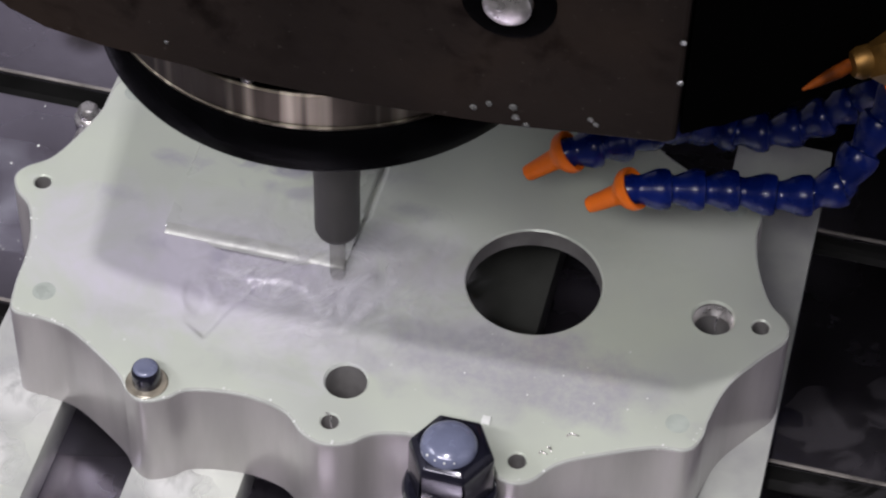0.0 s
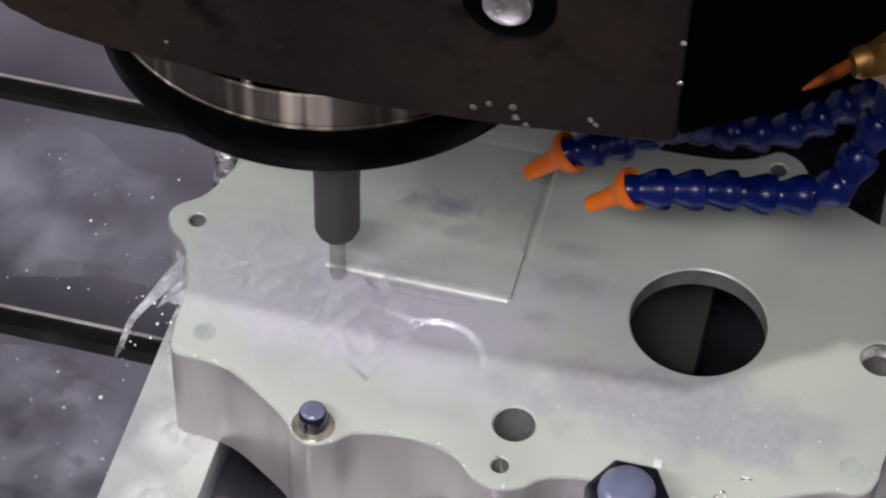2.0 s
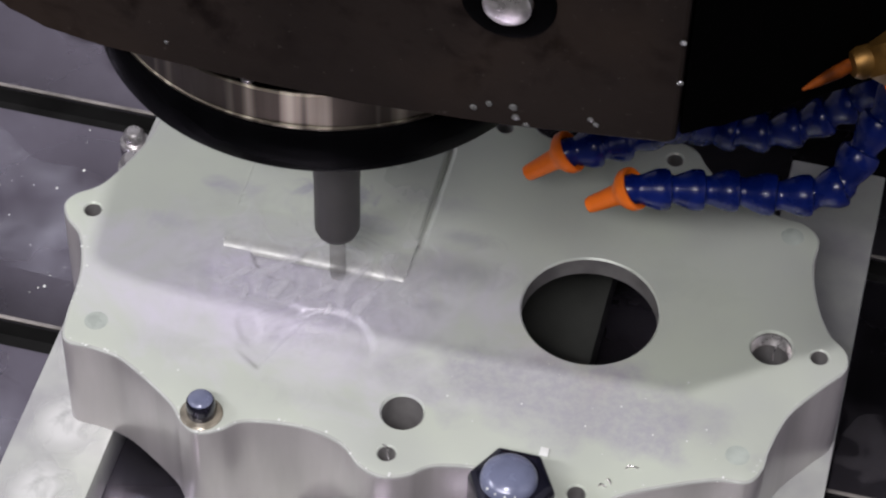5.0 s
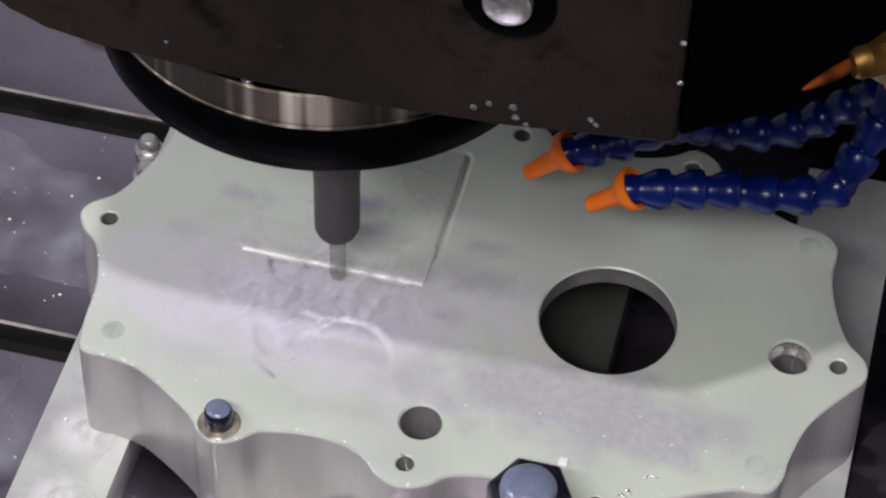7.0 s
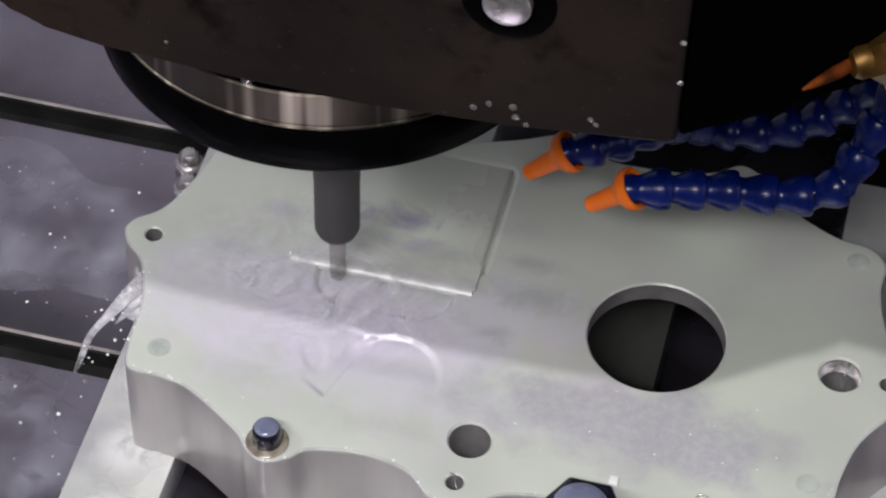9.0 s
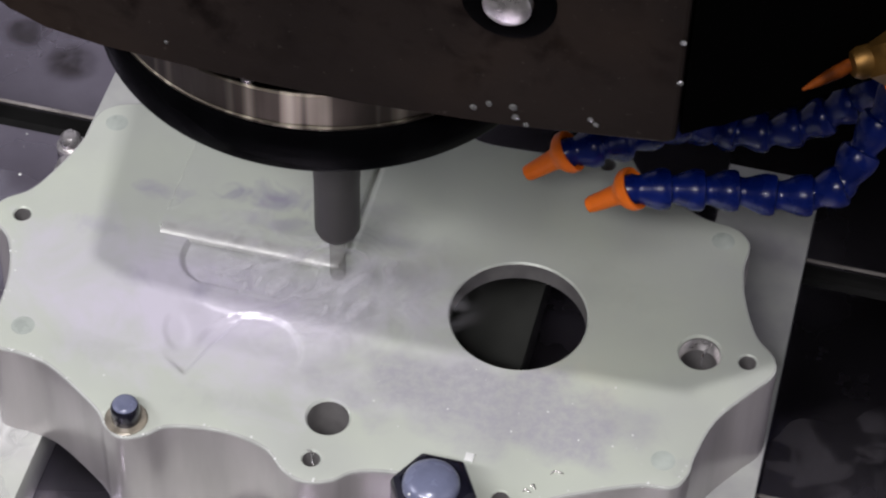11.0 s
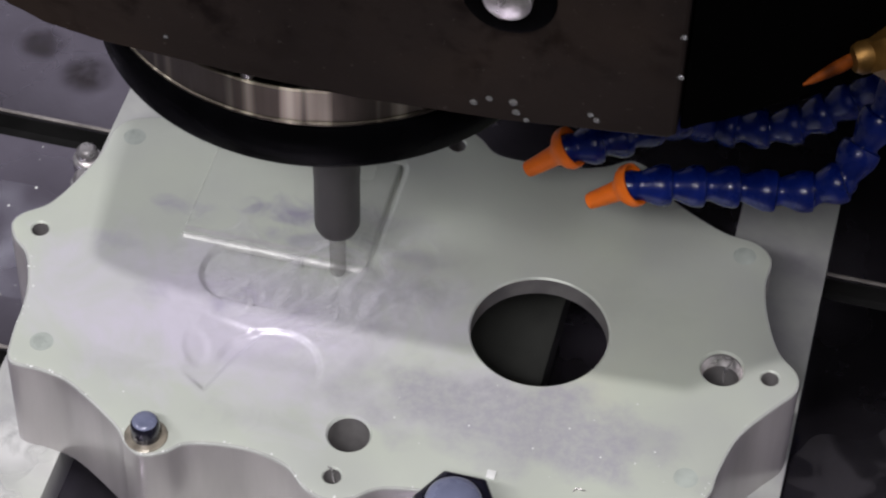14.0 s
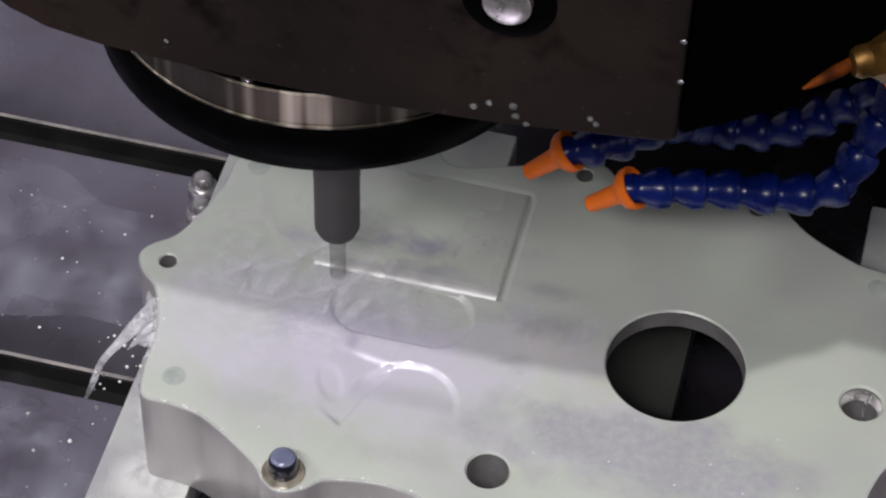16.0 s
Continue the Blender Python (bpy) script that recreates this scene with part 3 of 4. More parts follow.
def clamp_bolt(x, y):
    t = thing("clamp_bolt", x, y, 0, "black hexagon flange bolt standing on the table beside the workpiece", "bolt")
    prof = [(0, 0.05), (17, 0.05), (17, 30)] + [(16.2 + 0.6 * (k % 2), 31 + 1.4 * k) for k in range(22)] + [(15.5, 64), (0, 64)]
    bm = lathe(bmesh.new(), prof, 40)
    part("sleeve", bm, M_BLACK, t, "black threaded sleeve")
    bm = lathe(bmesh.new(), [(0, 64.1), (17.3, 64.1), (18.0, 65.6), (17.2, 67.8), (14, 69.2), (0, 69.2)], 48)
    part("flange", bm, M_BOLT, t)
    bm = lathe(bmesh.new(), [(0, 69.2), (16.4, 69.2), (16.4, 88.0), (15.4, 90.6), (12.6, 92.0), (0, 92.0)], 6)
    bmesh.ops.bevel(bm, geom=bm.edges[:], offset=0.7 * MM, segments=2, profile=0.5, affect="EDGES")
    part("hexagon_head", bm, M_BOLT, t)
    bm = lathe(bmesh.new(), [(10.6, 91.0), (10.6, 92.6), (10.0, 94.4), (8.8, 95.7), (6.4, 96.8), (3.4, 97.4), (0, 97.6)], 48, (-0.8, -1.0))
    part("crown", bm, M_CROWN, t, "bolt crown with a painted bluish sheen")
    # glints on the crown's lower edge, modelled as small white beads
    for k in range(4):
        bm = bmesh.new()
        a = radians(-128 + 21 * k)
        bmesh.ops.create_icosphere(bm, subdivisions=2, radius=(0.55, 0.4, 0.5, 0.35)[k] * MM, matrix=Matrix.Translation(Vector((-0.8 + 10.0 * math.cos(a), -1.0 + 10.0 * math.sin(a), 94.5)) * MM))
        part("glint_bead", bm, M_BEAD, t, "white bead standing for a glint on the crown's edge")
    MOVERS.append((t, x, y, 0))


clamp_bolt(48.6, -103)


# ---------------------------------------------------------------- milling head
def milling_head():
    t = thing("milling_head", SPX, SPY, TOP, "dark milling head with brown stained front cover and black spindle nose", "milling head")
    o = (-SPX, -SPY)
    # front cover: a thick plate with a slightly bellied lower edge
    low = [(-101.5, 240.7), (-98.6, 232.2), (-91.1, 225.6), (-79.8, 221.4), (-62.0, 218.1), (-17.8, 215.3), (20.8, 214.8), (66.8, 217.6), (115.7, 222.8), (118.0, 224.7)]
    bm = bmesh.new()
    front = low + [(118.0, 443), (-101.5, 443)]
    vf = [bm.verts.new(((x + o[0]) * MM, (-127.4 + o[1]) * MM, z * MM)) for x, z in front]
    vb = [bm.verts.new(((x + o[0]) * MM, (-95.4 + o[1]) * MM, z * MM)) for x, z in front]
    bm.faces.new(vf)
    bm.faces.new(vb)
    n = len(vf)
    for i in range(n):
        bm.faces.new((vf[i], vf[(i + 1) % n], vb[(i + 1) % n], vb[i]))
    bmesh.ops.bevel(bm, geom=[e for e in bm.edges if all(abs(v.co.y - vf[0].co.y) < 1e-6 for v in e.verts)], offset=1.2 * MM, segments=2, profile=0.5, affect="EDGES")
    cover = part("front_cover", bm, M_COVER, t, "brown stained cover plate", smooth=False)
    # screw on the cover, with a black ring painted in for its shaded recess
    bm = lathe(bmesh.new(), [(14.2, 0.0), (14.2, 0.6), (13.2, 0.9), (7.6, 0.5), (7.6, 0.0)], 40)
    aim(bm, bm.verts[:], (65.6 + o[0], -127.4 + o[1], 268.9), (65.6 + o[0], -160 + o[1], 268.9))
    part("counterbore_shade", bm, M_NOSE, cover)
    bm = lathe(bmesh.new(), [(7.2, 0.0), (7.3, 3.0), (6.4, 4.0), (4.3, 4.6), (0, 4.8)], 32)
    aim(bm, bm.verts[:], (65.6 + o[0], -127.4 + o[1], 268.9), (65.6 + o[0], -160 + o[1], 268.9))
    part("cover_screw", bm, M_CHROME, cover, "bright round-headed screw")
    # head casting behind the cover
    bm = box(bmesh.new(), -94.9 + o[0], 111.9 + o[0], -94.5 + o[1], 420 + o[1], 232.2, 600, 3)
    part("head_casting", bm, M_DARKPANEL, t)
    # black side housing with a slanted front
    plan = [(118.5, -125.5), (130.7, -116.1), (177.7, -80.4), (292.4, -3.3), (292.4, 241.1), (118.5, 241.1)]
    bm = bmesh.new()
    va = [bm.verts.new(((x + o[0]) * MM, (y + o[1]) * MM, 223.7 * MM)) for x, y in plan]
    vb2 = [bm.verts.new(((x + o[0]) * MM, (y + o[1]) * MM, 520 * MM)) for x, y in plan]
    bm.faces.new(va)
    bm.faces.new(vb2)
    for i in range(len(plan)):
        j = (i + 1) % len(plan)
        bm.faces.new((va[i], va[j], vb2[j], vb2[i]))
    bmesh.ops.bevel(bm, geom=bm.edges[:], offset=2 * MM, segments=2, profile=0.5, affect="EDGES")
    part("side_housing", bm, M_DARKPANEL, t, "black slanted side housing of the head")
    # spindle nose
    bm = lathe(bmesh.new(), [(26, 147.2), (80.6, 147.2), (82.6, 147.9), (83.2, 149.2), (83.2, 164.0), (82.7, 165.2), (81.2, 165.8), (40, 165.8), (40, 147.2), (26, 147.2)], 128)
    part("spindle_flange", bm, M_FLANGE, t, "black round spindle flange")
    bm = lathe(bmesh.new(), [(60, 165.9), (81.2, 165.9), (81.6, 166.4), (81.6, 167.2), (80.9, 167.6), (80.9, 181.0), (80.3, 181.7), (60, 181.7)], 160)
    part("spindle_ring", bm, M_RING, t, "bright turned steel ring over the flange")
    bm = lathe(bmesh.new(), [(30, 181.8), (79.6, 181.8), (79.6, 182.2), (62, 182.6), (58, 233.1), (30, 233.1)], 64)
    part("spindle_neck", bm, M_NOSE, t)
    bm = lathe(bmesh.new(), [(0, 0), (2.9, 0), (3.0, 3.2), (2.2, 5.0), (0, 5.4)], 20)
    aim(bm, bm.verts[:], (-7.1, -77.0, 181.8), (-7.1, -77.0, 190))
    part("oil_plug", bm, M_CHROME, t, "small bright plug on the ring")
    RIDERS.append((t, SPX, SPY, TOP))
    bm = lathe(bmesh.new(), [(0, 24.5), (5.4, 24.6), (7.6, 26.4), (8.8, 29.5), (8.8, 57), (9.0, 57.6), (9.0, 110), (25, 112), (25, 150)], 48)
    holder = part("tool_holder", bm, M_HOLDER, t, "grey cylindrical tool holder")
    bm = lathe(bmesh.new(), [(0, -1.6), (1.8, -1.3), (2.8, -0.2), (3.2, 1.5), (3.2, 24.8)], 24)
    part("cutter", bm, M_CUTTER, holder, "thin ball-nosed carbide cutter")
    return t, holder


HEAD, HOLDER = milling_head()


# ---------------------------------------------------------------- coolant hoses
TIP1, TIP2 = (79, 3.6, 44.6), (52, 14.6, 44.4)


def hose(points, tip, label, r=8.0):
    x, y, z = points[0]
    t = thing("coolant_hose", x, y, TOP + z, label, "coolant hose", "coolant hoses on the milling head")
    rel = [Vector(p) - Vector(points[0]) for p in points]
    tipv = Vector(tip) - Vector(points[0])
    # nozzle: collar and tapered spout
    ln = tipv.length
    bm = lathe(bmesh.new(), [(2.0, -ln), (3.0, -ln - 0.2), (3.3, -ln + 1.0), (4.1, -6.8), (4.7, -5.4), (7.2, -3.0), (8.3, -1.2), (8.5, 0.9), (8.2, 1.9), (7.3, 2.0), (6.8, 0.5), (2.4, -4), (2.0, -ln)], 32)
    aim(bm, bm.verts[:], rel[0], rel[0] + (rel[1] - rel[0]).normalized() * 0.35 - tipv.normalized())
    part("nozzle", bm, M_ORANGE, t, "orange tapered nozzle")
    # ball-and-socket segments
    for i, p in enumerate(rel[:-1]):
        q = rel[i + 1]
        ln = (q - p).length
        bm = lathe(bmesh.new(), [(0, -5.0), (3.4, -4.6), (5.4, -2.8), (6.0, 0), (5.6, ln * 0.12), (5.4, ln * 0.20), (5.7, ln * 0.30), (6.9, ln * 0.52), (7.7, ln * 0.68), (8.0, ln * 0.78), (8.0, ln * 0.98), (7.5, ln * 1.07), (6.2, ln * 1.11), (0, ln * 1.10)], 28)
        aim(bm, bm.verts[:], p, q)
        part("segment", bm, M_BLUE, t)
    RIDERS.append((t, x, y, TOP + z))


hose([(91, 2.5, 60), (104, 6, 60), (116.5, 9, 60), (129, 12, 60), (143, 13.5, 60), (156.5, 16, 61), (167.5, 19.5, 66), (172, 28, 76), (177, 34.5, 88), (182, 41, 100), (188, 48, 112)], TIP1,
     "blue jointed plastic coolant hose with orange nozzle, nearer the operator")
hose([(64, 15, 60), (74.5, 20, 61), (84, 26, 61), (93.2, 34, 62), (100.6, 53, 48), (109.7, 65, 37), (122.0, 64, 38), (134.3, 65, 40), (146.2, 67, 44), (156.1, 70.5, 50), (165.1, 73.5, 57), (174.1, 77, 65)], TIP2,
     "blue jointed plastic coolant hose with orange nozzle, close behind the spindle")


def brass_fitting():
    """A brass elbow screwed to the slanted housing, with an orange tube end leaving it."""
    t = thing("brass_fitting", 170.2, -89.8, TOP + 237.8, "worn brass hose elbow with orange tube on the black housing", "fitting")
    bm = lathe(bmesh.new(), [(0, 0), (8.5, 0), (9, 0.8), (9, 9), (8.5, 10), (6.4, 10.4), (6.4, 19), (0, 19)], 6)
    aim(bm, bm.verts[:], (3, 2, -3), (16, -2, 10))
    part("hexagon", bm, M_BRASS, t)
    bm = lathe(bmesh.new(), [(0, -2), (4.4, -2), (5.2, 0), (5.2, 7), (4.0, 9), (0, 9)], 28)
    aim(bm, bm.verts[:], (2, 1, -1), (-16, -10, -2))
    part("elbow", bm, M_BRASS, t)
    bm = bmesh.new()
    tendril(bm, [(-1, 2, -3.0), (-5.5, -0.8, -3.4), (-9, -5, -3.8), (-12.5, -8.6, -4.2), (-16, -12.2, -4.6), (-18.5, -14.6, -5.0)], [2.6, 2.4, 2.2, 1.8, 1.2, 0.4])
    part("tube", bm, M_COPPER, t, "dirty orange-brown tube end")
    bm = lathe(bmesh.new(), [(0, 0), (3.2, 0), (3.4, 0.6), (3.4, 5), (2.8, 5.6), (0, 5.6)], 24)
    aim(bm, bm.verts[:], (5.4, -2.1, -8.5), (14, 0, -5))
    part("collar", bm, M_ORANGE, t, "orange plastic collar")
    RIDERS.append((t, 170.2, -89.8, TOP + 237.8))


brass_fitting()


# ---------------------------------------------------------------- coolant
def film_material(name, colour, scale, reach, low, high, most, distortion=0.8):
    """Thin milky liquid: cloudy, thickest in the middle of its object, clear towards the rim."""
    m = bpy.data.materials.new(name)
    m.use_nodes = True
    nt = m.node_tree
    b = nt.nodes["Principled BSDF"]
    tc = nt.nodes.new("ShaderNodeTexCoord")
    n = nt.nodes.new("ShaderNodeTexNoise")
    n.inputs["Scale"].default_value, n.inputs["Detail"].default_value, n.inputs["Distortion"].default_value = scale, 6, distortion
    nt.links.new(tc.outputs["Object"], n.inputs["Vector"])
    mp = nt.nodes.new("ShaderNodeMapping")
    mp.inputs["Scale"].default_value = (1 / reach[0], 1 / reach[1], 0)
    nt.links.new(tc.outputs["Object"], mp.inputs["Vector"])
    ln = nt.nodes.new("ShaderNodeVectorMath")
    ln.operation = "LENGTH"
    nt.links.new(mp.outputs["Vector"], ln.inputs[0])
    rim = nt.nodes.new("ShaderNodeMapRange")
    rim.interpolation_type = "SMOOTHSTEP"
    rim.inputs["From Min"].default_value, rim.inputs["From Max"].default_value = 0.25, 1.0
    rim.inputs["To Min"].default_value, rim.inputs["To Max"].default_value = 1.0, 0.0
    nt.links.new(ln.outputs["Value"], rim.inputs["Value"])
    cl = nt.nodes.new("ShaderNodeMapRange")
    cl.inputs["From Min"].default_value, cl.inputs["From Max"].default_value, cl.inputs["To Max"].default_value = low, high, most
    nt.links.new(n.outputs["Fac"], cl.inputs["Value"])
    mul = nt.nodes.new("ShaderNodeMath")
    mul.operation = "MULTIPLY"
    nt.links.new(rim.outputs["Result"], mul.inputs[0])
    nt.links.new(cl.outputs["Result"], mul.inputs[1])
    nt.links.new(mul.outputs[0], b.inputs["Alpha"])
    bump = nt.nodes.new("ShaderNodeBump")
    bump.inputs["Strength"].default_value, bump.inputs["Distance"].default_value = 0.3, 0.001
    nt.links.new(n.outputs["Fac"], bump.inputs["Height"])
    nt.links.new(bump.outputs["Normal"], b.inputs["Normal"])
    b.inputs["Base Color"].default_value = (*colour, 1)
    b.inputs["Roughness"].default_value = 0.18
    return m


M_FILM = film_material("milky_film_round_cutter", (0.80, 0.79, 0.84), 38, (0.074, 0.054), 0.40, 0.72, 0.62, 2.6)
M_RIPPLE = film_material("thicker_milky_film", (0.84, 0.83, 0.88), 60, (0.030, 0.018), 0.38, 0.70, 0.60, 2.2)
M_MILK_FILM = film_material("thick_milky_film", (0.70, 0.71, 0.70), 55, (0.020, 0.022), 0.25, 0.50, 0.85, 0.8)
M_PUDDLE = film_material("thin_dark_puddle", (0.09, 0.085, 0.095), 34, (0.085, 0.060), 0.47, 0.56, 0.30, 1.2)
M_FOAM = film_material("foamy_film_on_table", (0.46, 0.46, 0.55), 30, (0.130, 0.070), 0.40, 0.85, 0.60, 0.25)
M_SPLASH = film_material("milky_splash", (0.78, 0.78, 0.82), 110, (0.30, 0.30), 0.30, 0.72, 0.80, 1.4)


def blob_sheet(bm, rx, ry, dome, low, seed, rings=10, n=72, wave=1.0):
    """A low irregular mound of liquid."""
    prev = [bm.verts.new((0, 0, dome * MM))]
    for k in range(1, rings + 1):
        q = k / rings
        cur = []
        for i in range(n):
            a = 2 * math.pi * i / n
            w = 1 + wave * (0.14 * math.sin(3 * a + seed) + 0.09 * math.sin(5 * a + 2 * seed) + 0.05 * math.sin(9 * a + seed * 3))
            cur.append(bm.verts.new((rx * w * q * math.cos(a) * MM, ry * w * q * math.sin(a) * MM, (low + (dome - low) * (1 - q ** 1.5)) * MM)))
        for i in range(n):
            j = (i + 1) % n
            if len(prev) == 1:
                bm.faces.new((prev[0], cur[i], cur[j]))
            else:
                bm.faces.new((prev[i], cur[i], cur[j], prev[j]))
        prev = cur
    return bm


def rippled_sheet(rx, ry, seed, nr=44, n=120):
    """A thin round sheet of liquid with rings and crossing ripples."""
    rnd = random.Random(seed)
    waves = [(rnd.uniform(0.12, 0.55), rnd.uniform(0, 2 * math.pi), rnd.uniform(0, 6.28)) for k in range(9)]
    bm = bmesh.new()
    rings = []
    for k in range(nr + 1):
        q, row = k / nr, []
        for i in range(1 if k == 0 else n):
            a = 2 * math.pi * i / n
            w = 1 + 0.10 * math.sin(3 * a + seed) + 0.06 * math.sin(7 * a + 2 * seed)
            x, y = rx * w * q * math.cos(a), ry * w * q * math.sin(a)
            h = sum(math.sin(f * (x * math.cos(d) + y * math.sin(d)) + p) for f, d, p in waves) / 9
            h = (0.55 + 0.75 * h + 0.25 * math.sin(q * 26 + 2 * math.sin(3 * a))) * (1 - q ** 3)
            row.append(bm.verts.new((x * MM, y * MM, (2.05 + 0.5 * h) * MM)))
        rings.append(row)
    for i in range(n):
        bm.faces.new((rings[0][0], rings[1][i], rings[1][(i + 1) % n]))
    for a, b in zip(rings[1:], rings[2:]):
        for i in range(n):
            j = (i + 1) % n
            bm.faces.new((a[i], b[i], b[j], a[j]))
    return bm


def coolant_round_cutter():
    t = thing("coolant_film", SPX - 6, SPY - 4, TOP, "milky coolant spreading over the workpiece round the cutter", "coolant")
    part("film", rippled_sheet(72, 52, 2), M_FILM, t)
    for x, y, rx, ry, seed in ((-22, -10, 30, 18, 3), (12, -12, 26, 16, 5)):
        ob = part("ripple", rippled_sheet(rx, ry, seed, 24, 72), M_RIPPLE, t)
        ob.matrix_local = pose(x * MM, y * MM, 0.9 * MM)
    return t


FILM = coolant_round_cutter()


def table_puddle(x, y, rx, ry, seed, mat=M_FOAM, label="foamy bluish coolant lying on the machine table", z=0.0):
    me = mesh_of(blob_sheet(bmesh.new(), rx, ry, 0.7, 0.1, seed), "coolant_puddle")
    me.materials.append(mat)
    ob = tagged(new("table_puddle", me), label, "coolant", "coolant puddles on the table")
    ob.matrix_world = pose(x * MM, y * MM, z * MM)
    MOVERS.append((ob, x, y, z))


def oil_stain(x, y, r, seed):
    me = mesh_of(blob_sheet(bmesh.new(), r * 1.3, r * 1.2, 0.3, 0.1, seed, 6, 48, 0.4), "oil_stain")
    me.materials.append(film_material("dark_oil_stain", (0.030, 0.024, 0.026), 70, (r * 0.00122, r * 0.00112), 0.22, 0.55, 0.70, 0.6))
    ob = tagged(new("oil_stain", me), "dark oily stain dried on the machine table", "stain", "oil stains on the table")
    ob.matrix_world = pose(x * MM, y * MM, 0)
    MOVERS.append((ob, x, y, 0))


oil_stain(-186, 152, 13, 0.7)
oil_stain(-212, 166, 11, 2.1)
oil_stain(-160, 160, 8, 4.4)
table_puddle(-225, -72, 120, 46, 0.4)
table_puddle(-232, 48, 80, 44, 2.2)
for x, y, rx, ry, seed in ((205, 6, 50, 40, 4.0), (225, -70, 60, 45, 1.0), (-196, -62, 46, 40, 2.7)):
    table_puddle(x, y, rx, ry, seed, M_PUDDLE, "thin ragged puddle of dirty coolant on the machine table")
for x, y, rx, ry, seed in ((-138, -70, 17, 20, 0.6), (-137, -104, 16, 16, 1.9), (-139, -32, 15, 18, 3.0), (-62, -96, 17, 9, 2.2)):
    table_puddle(x, y, rx, ry, seed, M_MILK_FILM, "milky coolant lying thick on a support bar", TOP - 50)


def coolant_splash():
    """Curling arms of coolant thrown off the end of the plate when the table turns back, with strings and drops."""
    t = thing("coolant_splash", -142, -40, TOP, "milky coolant curling off the end of the workpiece", "coolant")
    rnd = random.Random(5)
    arms = [([(2, 27, -1), (-10, 25, 0), (-18, 14, -2), (-25, 7, -9), (-32, 3, -19), (-36, 3, -31), (-40, 0, -43)], 3.0),
            ([(2, 20, -1), (-8, 19, 0), (-14, 12, -3), (-19, 9, -9), (-24, 9, -17)], 1.8),
            ([(4, 9, -1), (-4, 8, -1), (-10, 5, -5), (-16, 4, -15)], 1.9),
            ([(4, -10, -2), (-2, -10, -6), (-5, -12, -20), (-6, -15, -46)], 3.4)]
    for k, (way, r) in enumerate(arms):
        pts, radii = [], []
        way = [way[0]] + way + [way[-1]]
        for i in range(1, len(way) - 2):
            p0, p1, p2, p3 = (Vector(way[i + d]) for d in (-1, 0, 1, 2))
            for f in (0.0, 0.2, 0.4, 0.6, 0.8):
                q = (i - 1 + f) / (len(way) - 3)
                p = 0.5 * (2 * p1 + (p2 - p0) * f + (2 * p0 - 5 * p1 + 4 * p2 - p3) * f * f + (3 * p1 - p0 - 3 * p2 + p3) * f ** 3)
                pts.append(tuple(p))
                radii.append(r * (1.2 - 0.5 * q + 0.28 * math.sin(8 * q + 2.3 * k)) * (1 - 0.85 * q ** 3))
        bm = bmesh.new()
        tendril(bm, pts, radii, 0.6)
        part("arm", bm, M_SPLASH, t)
    # lumps of foam that cling to the end of the plate
    for i in range(26):
        y = 27 - 50 * i / 25
        edge = (-15.5 + (27 - y) * 0.55 if y > 5 else -3.2 + (5 - y) * 0.12)
        bm = bmesh.new()
        r = rnd.uniform(2.2, 4.4)
        bmesh.ops.create_icosphere(bm, subdivisions=3, radius=r * MM)
        for v in bm.verts:
            n = v.co / (r * MM)
            v.co *= 1 + 0.16 * math.sin(5 * n.x + i) + 0.12 * math.sin(7 * n.y + 2 * i) + 0.08 * math.sin(11 * n.z)
            v.co.z *= 0.8
            v.co += Vector((edge + rnd.uniform(-0.02, 0.02) - 0.3 * r, y, -2.5 - abs(rnd.gauss(0, 3)))) * MM * 1.0
        part("foam_lump", bm, M_SPLASH, t)
    # thin torn sheets between the arms, close to the plate
    for k, (y0, y1, reach, drop) in enumerate([(27, 4, 21, 9), (12, -18, 10, 20)]):
        bm, cols = bmesh.new(), []
        for i in range(29):
            q = i / 28
            lobe = (0.55 + 0.25 * math.sin(q * 11 + k) + 0.2 * math.sin(q * 23 + 2 * k)) * math.sin(math.pi * (0.06 + 0.88 * q)) ** 0.4
            cols.append([bm.verts.new(((4 - 9 * (1 - k) * (1 - q) - reach * lobe * p ** 0.8) * MM, (y0 + (y1 - y0) * q - 6 * p * p) * MM, (0.3 - 1.2 * k - drop * lobe * p ** 2.2) * MM)) for p in (v / 10 for v in range(11))])
        for c, d in zip(cols, cols[1:]):
            for v in range(10):
                bm.faces.new((c[v], c[v + 1], d[v + 1], d[v]))
        part("sheet", bm, M_SPLASH, t)
    for i in range(22):
        bm = bmesh.new()
        q = rnd.random()
        bmesh.ops.create_icosphere(bm, subdivisions=2, radius=rnd.uniform(0.3, 0.9) * MM, matrix=Matrix.Translation(Vector((-8 - 30 * q + rnd.uniform(-6, 6), rnd.uniform(-22, 24) - 8 * q, -48 * q * q + rnd.uniform(-6, 3))) * MM))
        part("drop", bm, M_BEAD if i % 3 else M_DROP, t)
    return t


SPLASH = coolant_splash()


def drop_on(name, label, places, flat):
    for x, y, z, r in places:
        bm = bmesh.new()
        bmesh.ops.create_uvsphere(bm, u_segments=14, v_segments=8, radius=r * MM, matrix=Matrix.Diagonal((1, flat, 1, 1)))
        me = mesh_of(bm, name)
        me.materials.append(M_DROP)
        ob = tagged(new(name, me), label, "drop", "coolant drops on the head cover")
        ob.matrix_world = pose(x * MM, y * MM, (TOP + z) * MM)
        RIDERS.append((ob, x, y, TOP + z))


